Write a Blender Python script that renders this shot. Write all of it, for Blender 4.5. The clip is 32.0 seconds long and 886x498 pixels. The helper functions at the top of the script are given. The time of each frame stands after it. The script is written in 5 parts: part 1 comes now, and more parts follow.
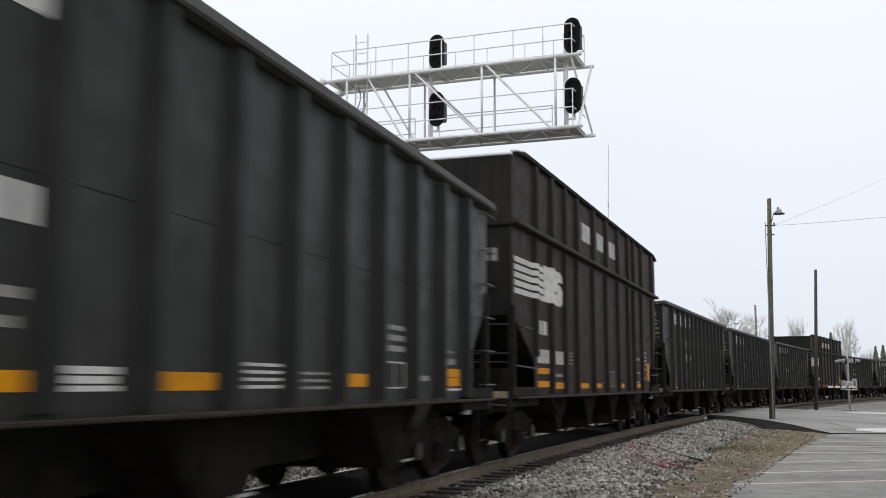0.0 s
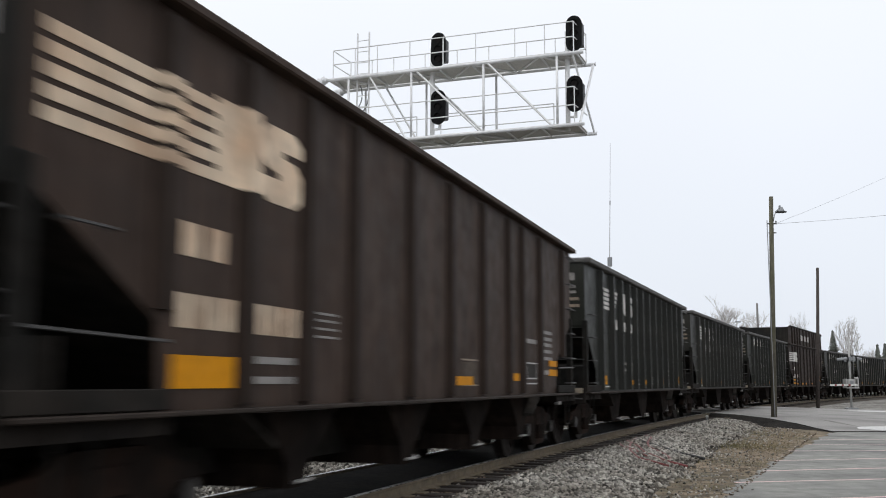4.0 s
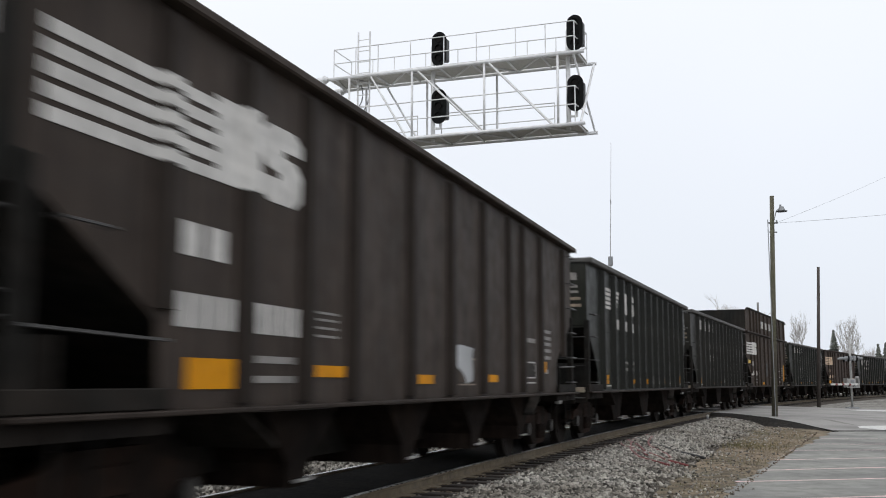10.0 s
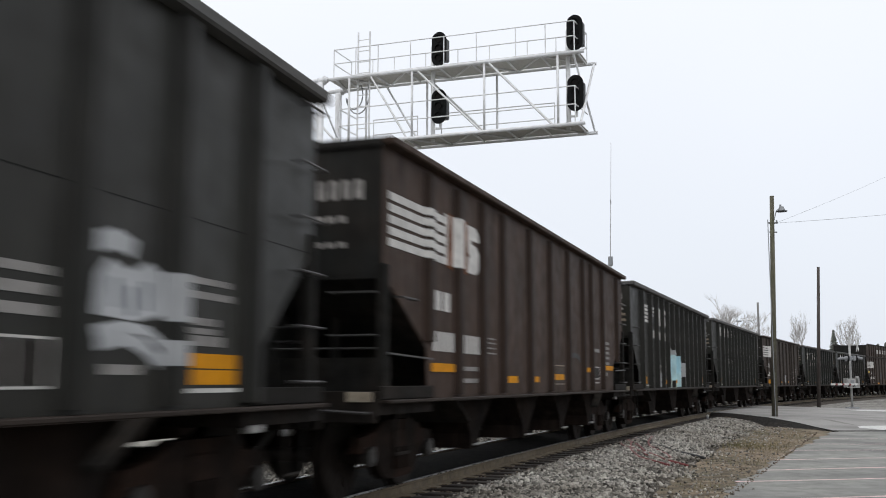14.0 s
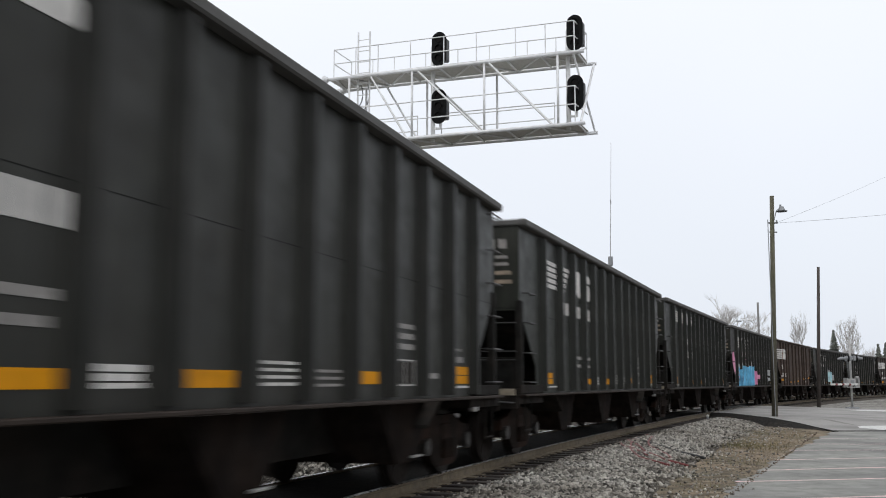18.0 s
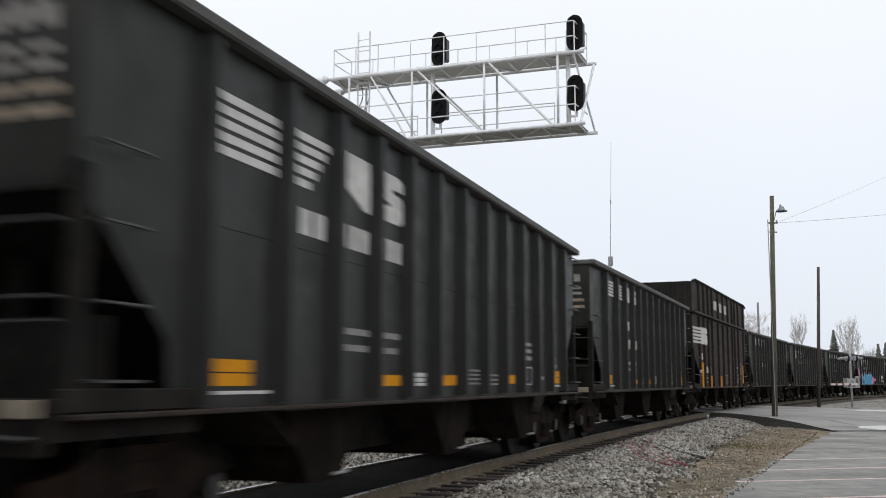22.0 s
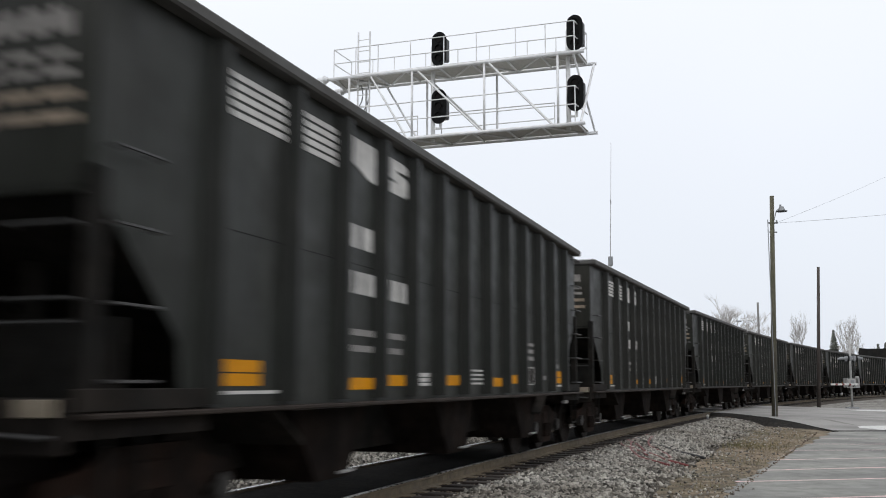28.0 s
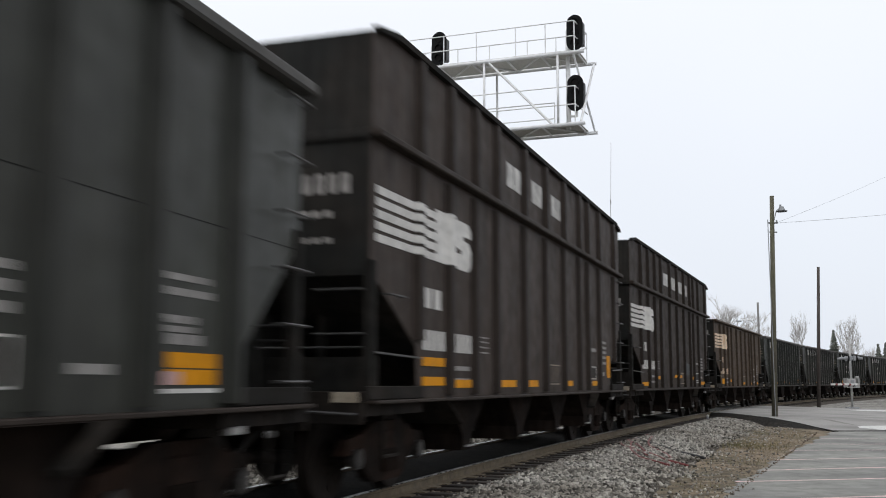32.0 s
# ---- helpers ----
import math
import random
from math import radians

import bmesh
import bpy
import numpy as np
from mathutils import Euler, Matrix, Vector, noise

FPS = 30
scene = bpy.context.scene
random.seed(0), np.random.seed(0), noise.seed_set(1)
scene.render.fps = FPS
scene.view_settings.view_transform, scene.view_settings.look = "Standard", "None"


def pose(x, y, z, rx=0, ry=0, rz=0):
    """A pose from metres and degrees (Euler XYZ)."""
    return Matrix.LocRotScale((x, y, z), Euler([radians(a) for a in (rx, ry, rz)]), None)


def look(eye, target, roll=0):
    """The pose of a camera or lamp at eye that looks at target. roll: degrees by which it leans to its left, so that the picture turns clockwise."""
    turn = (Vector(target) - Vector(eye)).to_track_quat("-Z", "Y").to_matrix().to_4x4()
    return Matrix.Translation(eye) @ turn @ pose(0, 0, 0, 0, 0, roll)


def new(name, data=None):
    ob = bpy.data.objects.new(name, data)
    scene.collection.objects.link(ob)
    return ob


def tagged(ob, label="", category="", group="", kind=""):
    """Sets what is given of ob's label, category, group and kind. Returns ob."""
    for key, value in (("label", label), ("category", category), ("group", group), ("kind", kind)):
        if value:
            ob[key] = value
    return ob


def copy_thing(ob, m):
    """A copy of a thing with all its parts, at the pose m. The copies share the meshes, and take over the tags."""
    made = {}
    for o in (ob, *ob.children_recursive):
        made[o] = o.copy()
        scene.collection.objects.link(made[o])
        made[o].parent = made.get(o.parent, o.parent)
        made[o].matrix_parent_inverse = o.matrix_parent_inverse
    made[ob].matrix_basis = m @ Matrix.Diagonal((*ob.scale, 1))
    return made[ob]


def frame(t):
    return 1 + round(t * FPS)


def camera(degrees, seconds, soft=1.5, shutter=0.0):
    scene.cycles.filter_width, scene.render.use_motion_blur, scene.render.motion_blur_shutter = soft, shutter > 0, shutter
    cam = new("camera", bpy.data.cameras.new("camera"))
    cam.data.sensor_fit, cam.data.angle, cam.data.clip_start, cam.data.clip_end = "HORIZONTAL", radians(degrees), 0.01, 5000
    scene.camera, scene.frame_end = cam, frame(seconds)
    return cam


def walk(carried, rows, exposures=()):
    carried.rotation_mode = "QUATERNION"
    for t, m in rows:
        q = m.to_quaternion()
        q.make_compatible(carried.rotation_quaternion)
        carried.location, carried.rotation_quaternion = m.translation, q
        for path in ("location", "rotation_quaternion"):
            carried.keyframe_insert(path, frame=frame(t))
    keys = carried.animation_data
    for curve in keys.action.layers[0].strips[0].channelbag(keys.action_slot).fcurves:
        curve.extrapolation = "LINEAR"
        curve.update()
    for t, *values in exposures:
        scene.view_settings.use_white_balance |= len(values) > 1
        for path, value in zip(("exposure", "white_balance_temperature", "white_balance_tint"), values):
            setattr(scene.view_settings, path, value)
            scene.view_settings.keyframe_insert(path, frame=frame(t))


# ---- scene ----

from mathutils.bvhtree import BVHTree
cam = camera(47.07, 32.0, soft=1.0, shutter=0.5)

# the camera stands on a car park, 1.24 m above the rail tops, and settles a little in the first seconds
EYE = (0.0, 0.0, 1.2417)


def aim(dx, dy):
    """The camera's pose, turned to the right by dx and up by dy thousandths of a radian."""
    return pose(*EYE) @ pose(0, 0, 0, 90 + 7.446 + math.degrees(dy / 1000), 0, 0) @ pose(0, 0, 0, 0, -math.degrees(dx / 1000), 0.11)


walk(cam, [(0.0, aim(2.3, 2.5)), (1.0, aim(2.0, 2.3)), (2.0, aim(1.2, 1.7)), (3.0, aim(0.9, 1.0)), (3.5, aim(0.8, 0.8)),
           (5.5, aim(0.2, 0.4)), (6.5, aim(0, 0)), (12.0, aim(0, 0)), (23.5, aim(0, 0)), (24.2, aim(0, -0.5)), (25.2, aim(0, 0)), (32.0, aim(0, 0))])

# ---- light: a bright overcast sky ----
SUN_UP, SUN_ROUND = radians(48), radians(200)
world = bpy.data.worlds.new("overcast_sky")
scene.world = world
world.use_nodes = True
wn, wl = world.node_tree.nodes, world.node_tree.links
wn.clear()
w_out, w_bg = wn.new("ShaderNodeOutputWorld"), wn.new("ShaderNodeBackground")
w_sky = wn.new("ShaderNodeTexSky")
w_sky.sky_type, w_sky.sun_disc, w_sky.sun_elevation, w_sky.sun_rotation = "NISHITA", False, SUN_UP, SUN_ROUND
w_sky.air_density, w_sky.dust_density = 1.0, 4.0
w_mix = wn.new("ShaderNodeMix")
w_mix.data_type = "RGBA"
w_mix.inputs["Factor"].default_value = 0.9
w_geo, w_sep, w_ramp = wn.new("ShaderNodeTexCoord"), wn.new("ShaderNodeSeparateXYZ"), wn.new("ShaderNodeValToRGB")
w_ramp.color_ramp.elements[0].position, w_ramp.color_ramp.elements[0].color = 0.0, (7.6, 8.05, 8.85, 1)
w_ramp.color_ramp.elements[1].position, w_ramp.color_ramp.elements[1].color = 0.45, (9.6, 9.85, 10.3, 1)
w_noise = wn.new("ShaderNodeTexNoise")
w_noise.inputs["Scale"].default_value, w_noise.inputs["Detail"].default_value = 2.2, 4
w_bump = wn.new("ShaderNodeMapRange")
w_bump.inputs["To Min"].default_value, w_bump.inputs["To Max"].default_value = 0.96, 1.04
w_mul = wn.new("ShaderNodeVectorMath")
w_mul.operation = "SCALE"
wl.new(w_geo.outputs["Generated"], w_sep.inputs[0])
wl.new(w_sep.outputs["Z"], w_ramp.inputs[0])
wl.new(w_geo.outputs["Generated"], w_noise.inputs["Vector"])
wl.new(w_noise.outputs[0], w_bump.inputs["Value"])
wl.new(w_ramp.outputs[0], w_mul.inputs[0])
wl.new(w_bump.outputs[0], w_mul.inputs["Scale"])
wl.new(w_sky.outputs[0], w_mix.inputs["A"])
wl.new(w_mul.outputs[0], w_mix.inputs["B"])
wl.new(w_mix.outputs["Result"], w_bg.inputs["Color"])
w_bg.inputs["Strength"].default_value = 0.11
wl.new(w_bg.outputs[0], w_out.inputs[0])
scene.view_settings.exposure = 0.0
sun = new("sun", bpy.data.lights.new("sun", "SUN"))
sun.data.energy, sun.data.angle, sun.data.color = 0.5, radians(40), (1.0, 0.97, 0.93)
sun.matrix_world = look((0, 0, 60), (60 * math.cos(SUN_UP) * -math.sin(SUN_ROUND) / math.sin(SUN_UP), 60 * math.cos(SUN_UP) * -math.cos(SUN_ROUND) / math.sin(SUN_UP), 0))


# ---- materials ----
def material(name, base, rough=0.7, metal=0.0, vary=0.25, scale=6.0, bump=0.1, second=None, second_scale=0.8, second_amount=0.4,
             streak=0.0, by_object=0.0, tint=False, bump_scale=40.0, island=0.0, gloss=0.5):
    """A painted, worn or natural surface: grain at two scales, fine relief, streaks that run down, and variation from piece to piece."""
    m = bpy.data.materials.new(name)
    m.use_nodes = True
    n, l = m.node_tree.nodes, m.node_tree.links
    bsdf = n["Principled BSDF"]
    bsdf.inputs["Roughness"].default_value, bsdf.inputs["Metallic"].default_value = rough, metal
    bsdf.inputs["Specular IOR Level"].default_value = gloss
    co = n.new("ShaderNodeTexCoord")

    def tex(s, detail=5.0, squash=None):
        t = n.new("ShaderNodeTexNoise")
        t.inputs["Scale"].default_value, t.inputs["Detail"].default_value = s, detail
        if squash:
            mp = n.new("ShaderNodeMapping")
            mp.inputs["Scale"].default_value = squash
            l.new(co.outputs["Object"], mp.inputs[0])
            l.new(mp.outputs[0], t.inputs["Vector"])
        else:
            l.new(co.outputs["Object"], t.inputs["Vector"])
        return t.outputs[0]

    def ranged(value, lo, hi, a=0.3, b=0.7):
        r = n.new("ShaderNodeMapRange")
        r.inputs["From Min"].default_value, r.inputs["From Max"].default_value = a, b
        r.inputs["To Min"].default_value, r.inputs["To Max"].default_value = lo, hi
        l.new(value, r.inputs["Value"])
        return r.outputs[0]

    def mixed(fac, a, b, blend="MIX"):
        x = n.new("ShaderNodeMix")
        x.data_type, x.blend_type = "RGBA", blend
        for sock, v in (("Factor", fac), ("A", a), ("B", b)):
            if isinstance(v, (int, float)):
                x.inputs[sock].default_value = v
            elif isinstance(v, tuple):
                x.inputs[sock].default_value = (*v[:3], 1)
            else:
                l.new(v, x.inputs[sock])
        return x.outputs["Result"]

    def scaled(col, value):
        s = n.new("ShaderNodeVectorMath")
        s.operation = "SCALE"
        l.new(col, s.inputs[0])
        l.new(value, s.inputs["Scale"])
        return s.outputs[0]

    col = mixed(0.0, base, base)
    info = n.new("ShaderNodeObjectInfo")
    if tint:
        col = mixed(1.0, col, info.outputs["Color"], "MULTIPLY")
    if second:
        col = mixed(ranged(tex(second_scale), 0.0, second_amount, 0.42, 0.68), col, second)
    col = scaled(col, ranged(tex(scale), 1 - vary, 1 + vary))
    if streak:
        col = scaled(col, ranged(tex(2.0, 6.0, (5.0, 5.0, 0.35)), 1 - streak, 1 + streak))
    if by_object:
        col = scaled(col, ranged(info.outputs["Random"], 1 - by_object, 1 + by_object, 0, 1))
    if island:
        geo = n.new("ShaderNodeNewGeometry")
        col = scaled(col, ranged(geo.outputs["Random Per Island"], 1 - island, 1 + island, 0, 1))
    l.new(col, bsdf.inputs["Base Color"])
    l.new(ranged(tex(scale * 1.7), rough - 0.08, min(1.0, rough + 0.1)), bsdf.inputs["Roughness"])
    if bump:
        b = n.new("ShaderNodeBump")
        b.inputs["Strength"].default_value, b.inputs["Distance"].default_value = bump, 0.02
        l.new(tex(bump_scale), b.inputs["Height"])
        l.new(b.outputs[0], bsdf.inputs["Normal"])
    return m


PAINT = material("weathered_car_paint", (1, 1, 1), 0.45, 0, 0.2, 3.0, 0.04, (0.024, 0.019, 0.015), 0.9, 0.25, streak=0.3, tint=True, bump_scale=9, gloss=0.2)
PAINT_B = material("weathered_brown_car_paint", (1, 1, 1), 0.6, 0, 0.22, 2.5, 0.04, (0.03, 0.021, 0.015), 0.9, 0.25, streak=0.34, tint=True, bump_scale=9, gloss=0.11)
CHORD = material("dusty_grey_steel", (0.075, 0.073, 0.069), 0.7, 0, 0.25, 7.0, 0.1, (0.04, 0.032, 0.027), 1.2, 0.6)
SILLM = material("scuffed_sill_paint", (0.04, 0.031, 0.026), 0.6, 0, 0.25, 6.0, 0.1, (0.022, 0.0175, 0.0145), 1.5, 0.6, gloss=0.08)
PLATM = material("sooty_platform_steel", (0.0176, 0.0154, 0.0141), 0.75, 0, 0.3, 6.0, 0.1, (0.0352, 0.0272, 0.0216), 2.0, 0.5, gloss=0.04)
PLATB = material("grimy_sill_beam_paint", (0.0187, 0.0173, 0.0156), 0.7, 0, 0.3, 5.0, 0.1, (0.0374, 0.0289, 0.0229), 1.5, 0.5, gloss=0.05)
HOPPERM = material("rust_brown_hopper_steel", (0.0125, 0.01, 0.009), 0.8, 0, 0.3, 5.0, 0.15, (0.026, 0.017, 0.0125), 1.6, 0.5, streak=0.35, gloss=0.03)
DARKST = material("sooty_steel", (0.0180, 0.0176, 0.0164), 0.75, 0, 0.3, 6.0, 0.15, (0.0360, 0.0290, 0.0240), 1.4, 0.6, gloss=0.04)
COAL_SHADE = material("black_coal_and_shade", (0.016, 0.015, 0.014), 0.95, 0, 0.4, 12.0, 0.6, (0.035, 0.03, 0.026), 1.8, 0.4, bump_scale=40, gloss=0.1)
TRUCKM = material("rusty_cast_steel", (0.015, 0.0112, 0.0094), 0.8, 0, 0.3, 9.0, 0.2, (0.05, 0.028, 0.02), 3.0, 0.55, gloss=0.05)
WHEELM = material("worn_wheel_steel", (0.018, 0.014, 0.012), 0.6, 0.3, 0.2, 12.0, 0.05, gloss=0.12)
GRABM = material("worn_bar_steel", (0.05, 0.048, 0.047), 0.45, 0.1, 0.2, 12.0, 0.0)
DARKBAR = material("sooty_bar_steel", (0.022, 0.021, 0.02), 0.6, 0.1, 0.2, 12.0, 0.0)
ENDM = material("sooty_black_end_paint", (0.0165, 0.0168, 0.0158), 0.6, 0, 0.25, 3.0, 0.04, (0.03, 0.023, 0.018), 1.1, 0.4, streak=0.3, bump_scale=9, gloss=0.08)
RUSTM = material("orange_rust_stain", (0.2, 0.075, 0.03), 0.8, 0, 0.35, 6.0, 0.0, (0.1, 0.045, 0.025), 2.0, 0.7, gloss=0.1)
PINKM = material("faded_pink_plate", (0.5, 0.3, 0.28), 0.6, 0, 0.2, 8.0, 0.0)
CARDM = material("pale_buff_card_board", (0.34, 0.29, 0.22), 0.8, 0, 0.25, 14.0, 0.05, (0.2, 0.16, 0.12), 5.0, 0.6)
SEAMM = material("dark_weld_seam", (0.0125, 0.0128, 0.0115), 0.6, 0, 0.2, 9.0, 0.0, gloss=0.1)
CAPM = material("grey_bearing_cap", (0.026, 0.023, 0.021), 0.5, 0.2, 0.25, 12.0, 0.05)
WHITE = material("grimy_white_stencil", (0.62, 0.6, 0.57), 0.6, 0, 0.18, 8.0, 0.0, (0.34, 0.32, 0.3), 2.2, 0.45, streak=0.12)
WORNW = material("worn_white_stencil", (0.5, 0.485, 0.46), 0.6, 0, 0.3, 7.0, 0.0, (0.2, 0.19, 0.18), 2.6, 0.6, streak=0.25)
FADED = material("faded_stencil", (0.27, 0.255, 0.24), 0.65, 0, 0.25, 9.0, 0.0, (0.14, 0.13, 0.125), 3.0, 0.6)
BUFF = material("rust_tinted_stencil", (0.3, 0.24, 0.18), 0.65, 0, 0.25, 9.0, 0.0, (0.12, 0.1, 0.08), 3.0, 0.6)
CREAM = material("rust_stained_stencil", (0.7, 0.55, 0.4), 0.65, 0, 0.25, 5.0, 0.0, (0.42, 0.23, 0.12), 1.4, 0.7, streak=0.2)
ORANGE = material("orange_reflector", (0.68, 0.285, 0.004), 0.6, 0, 0.14, 8.0, 0.0, (0.42, 0.17, 0.008), 3.0, 0.4, gloss=0.12)
YELLOW = material("yellow_reflector", (0.8, 0.55, 0.04), 0.45, 0, 0.1, 8.0, 0.0)
SPRAY_BLUE = material("pale_blue_spray_paint", (0.36, 0.6, 0.68), 0.6, 0, 0.2, 3.0, 0.0, (0.5, 0.66, 0.66), 1.3, 0.8, streak=0.12)
SPRAY_CYAN = material("cyan_spray_paint", (0.13, 0.45, 0.68), 0.6, 0, 0.25, 3.0, 0.0, (0.045, 0.2, 0.36), 1.6, 0.75, streak=0.2)
SPRAY_PINK = material("pink_spray_paint", (0.62, 0.2, 0.36), 0.6, 0, 0.2, 3.0, 0.0, (0.7, 0.4, 0.5), 1.5, 0.6)
SPRAY_LILAC = material("pale_lilac_spray_paint", (0.4, 0.34, 0.5), 0.6, 0, 0.2, 3.0, 0.0, (0.55, 0.5, 0.6), 1.5, 0.5)
SPRAY_GREEN = material("pale_green_spray_paint", (0.42, 0.5, 0.4), 0.6, 0, 0.2, 3.0, 0.0, (0.52, 0.58, 0.52), 1.3, 0.8, streak=0.15)
SPRAY_WHITE = material("white_spray_paint", (0.5, 0.51, 0.52), 0.6, 0, 0.25, 3.0, 0.0, (0.15, 0.15, 0.15), 1.5, 0.5)
PATCH = material("grey_blue_paint_patch", (0.027, 0.0295, 0.0305), 0.6, 0, 0.25, 3.0, 0.0)
PLATEB = material("tan_label_plate", (0.085, 0.066, 0.05), 0.65, 0, 0.35, 9.0, 0.0, (0.04, 0.033, 0.028), 4.0, 0.6, gloss=0.15)
PLATEM = material("dull_label_plate", (0.034, 0.03, 0.027), 0.7, 0, 0.35, 9.0, 0.0, (0.02, 0.018, 0.016), 4.0, 0.6, gloss=0.1)
ALU = material("galvanised_tube", (0.8, 0.81, 0.82), 0.45, 0.1, 0.1, 5.0, 0.05, (0.58, 0.57, 0.55), 1.1, 0.4)
GRATE = material("grey_walkway_grating", (0.56, 0.55, 0.52), 0.6, 0.05, 0.15, 30.0, 0.2)
BLACKM = material("matt_black_metal", (0.006, 0.0065, 0.007), 0.6, 0, 0.2, 6.0, 0.02, gloss=0.12)
GREYBOX = material("grey_housing", (0.26, 0.27, 0.28), 0.55, 0.1, 0.12, 5.0, 0.02)
DARKBOX = material("dark_grey_housing", (0.05, 0.052, 0.055), 0.6, 0, 0.12, 5.0, 0.02)
LENS = material("dark_signal_lens", (0.006, 0.005, 0.005), 0.5, 0, 0.1, 6.0, 0.0, gloss=0.1)
RAILM = material("rusty_rail", (0.13, 0.1, 0.062), 0.75, 0.0, 0.25, 8.0, 0.15, (0.19, 0.155, 0.11), 0.7, 0.7)
HEAD = material("polished_rail_head", (0.5, 0.49, 0.47), 0.28, 0.9, 0.1, 8.0, 0.02)
TIE = material("creosoted_timber", (0.034, 0.027, 0.023), 0.9, 0, 0.35, 4.0, 0.4, (0.075, 0.06, 0.048), 2.0, 0.5, by_object=0.35)
STONE = material("limestone_ballast", (0.315, 0.3, 0.268), 0.95, 0, 0.3, 25.0, 0.2, (0.11, 0.092, 0.072), 0.6, 0.75, island=0.85, gloss=0.2)
BALLAST = material("packed_gravel", (0.085, 0.074, 0.062), 0.95, 0, 0.5, 30.0, 0.8, (0.045, 0.036, 0.028), 0.5, 0.7, bump_scale=55, gloss=0.15)
GRAVEL = material("pale_grey_gravel", (0.27, 0.26, 0.24), 0.95, 0, 0.6, 3.0, 0.6, (0.13, 0.12, 0.1), 0.35, 0.8, bump_scale=20, gloss=0.15)
SOIL = material("dusty_earth_and_dead_grass", (0.225, 0.18, 0.128), 0.95, 0, 0.5, 3.0, 0.8, (0.1, 0.092, 0.064), 0.7, 0.95, bump_scale=26, gloss=0.15)
LAWN = material("winter_grass_and_gravel", (0.27, 0.26, 0.24), 0.95, 0, 0.3, 9.0, 0.5, (0.2, 0.185, 0.13), 0.12, 0.7, gloss=0.15)
ASPHALT = material("old_grey_asphalt", (0.285, 0.284, 0.262), 0.9, 0, 0.22, 4.0, 0.35, (0.155, 0.154, 0.151), 0.5, 0.9, bump_scale=120, gloss=0.25)
ROADM = material("pale_road_asphalt", (0.32, 0.31, 0.295), 0.9, 0, 0.12, 40.0, 0.3, (0.19, 0.182, 0.175), 0.35, 0.8, bump_scale=90, gloss=0.25)
LINE = material("worn_line_paint", (0.72, 0.56, 0.53), 0.8, 0, 0.2, 12.0, 0.1, (0.66, 0.42, 0.42), 0.45, 0.8)
UNSEENW = material("dark_unseen_wall", (0.11, 0.085, 0.07), 0.9, 0, 0.25, 9.0, 0.2, (0.07, 0.06, 0.052), 0.6, 0.6, gloss=0.2)
TARM = material("worn_dark_asphalt", (0.235, 0.225, 0.212), 0.9, 0, 0.3, 8.0, 0.3, (0.15, 0.142, 0.133), 0.9, 0.7, bump_scale=90, gloss=0.2)
WALLW = material("white_painted_block_wall", (0.36, 0.36, 0.34), 0.85, 0, 0.1, 3.0, 0.1, (0.5, 0.5, 0.47), 0.6, 0.5)
GREENM = material("dull_green_fascia", (0.12, 0.17, 0.13), 0.6, 0, 0.12, 3.0, 0.05)
ROADWHITE = material("white_road_paint", (0.6, 0.6, 0.58), 0.8, 0, 0.2, 10.0, 0.1)
POLEM = material("weathered_pole_timber", (0.11, 0.1, 0.075), 0.9, 0, 0.25, 9.0, 0.3, (0.085, 0.09, 0.045), 0.6, 0.8, streak=0.3)
POLED = material("dark_pole_timber", (0.06, 0.05, 0.045), 0.9, 0, 0.2, 9.0, 0.3, streak=0.25)
WIREM = material("dark_wire", (0.05, 0.05, 0.055), 0.7, 0, 0.1, 3.0, 0.0)
THINWIRE = material("grey_aluminium_wire", (0.36, 0.36, 0.37), 0.5, 0.2, 0.1, 3.0, 0.0)
SIGNALM = material("weathered_silver_paint", (0.42, 0.42, 0.41), 0.5, 0.1, 0.2, 6.0, 0.05, (0.24, 0.23, 0.22), 2.0, 0.6)
SPRAY_NAVY = material("dark_blue_spray_paint", (0.012, 0.025, 0.045), 0.6, 0, 0.2, 4.0, 0.0)
BARK = material("grey_brown_bark", (0.3, 0.28, 0.265), 0.95, 0, 0.2, 8.0, 0.3)
TWIG = material("grey_twigs", (0.48, 0.46, 0.445), 0.95, 0, 0.2, 8.0, 0.0, island=0.3)
# needles lightened, with distance haze mixed into their colour
NEEDLE = material("hazed_conifer_needles", (0.13, 0.138, 0.12), 0.9, 0, 0.3, 5.0, 0.0, island=0.4)
REDC = material("red_cable", (0.2, 0.05, 0.05), 0.6, 0, 0.3, 5.0, 0.0)
LITTER = material("brown_leaf_litter", (0.12, 0.09, 0.068), 0.95, 0, 0.3, 9.0, 0.0, (0.2, 0.165, 0.125), 0.7, 0.7, island=0.6, gloss=0.1)
# road edge and bank: near-black earth with shade put into the colour
ROADEDGE = material("shaded_dark_earth", (0.018, 0.016, 0.0145), 0.95, 0, 0.4, 9.0, 0.8, (0.036, 0.031, 0.026), 1.5, 0.6, gloss=0.1)
FARPOLE = material("grey_far_timber", (0.2, 0.195, 0.19), 0.9, 0, 0.2, 5.0, 0.1)
GRASS = material("dead_yellow_grass", (0.2, 0.165, 0.095), 0.95, 0, 0.25, 6.0, 0.0, (0.14, 0.14, 0.055), 0.7, 0.8, island=0.4, gloss=0.1)
WORNSTEEL = material("bare_worn_steel", (0.42, 0.41, 0.4), 0.4, 0.5, 0.15, 9.0, 0.0)


# ---- mesh helpers ----
def mesh_of(name, bm, mat, smooth=False):
    me = bpy.data.meshes.new(name)
    bm.normal_update()
    bm.to_mesh(me)
    bm.free()
    me.materials.append(mat)
    if smooth:
        for f in me.polygons:
            f.use_smooth = True
    return me


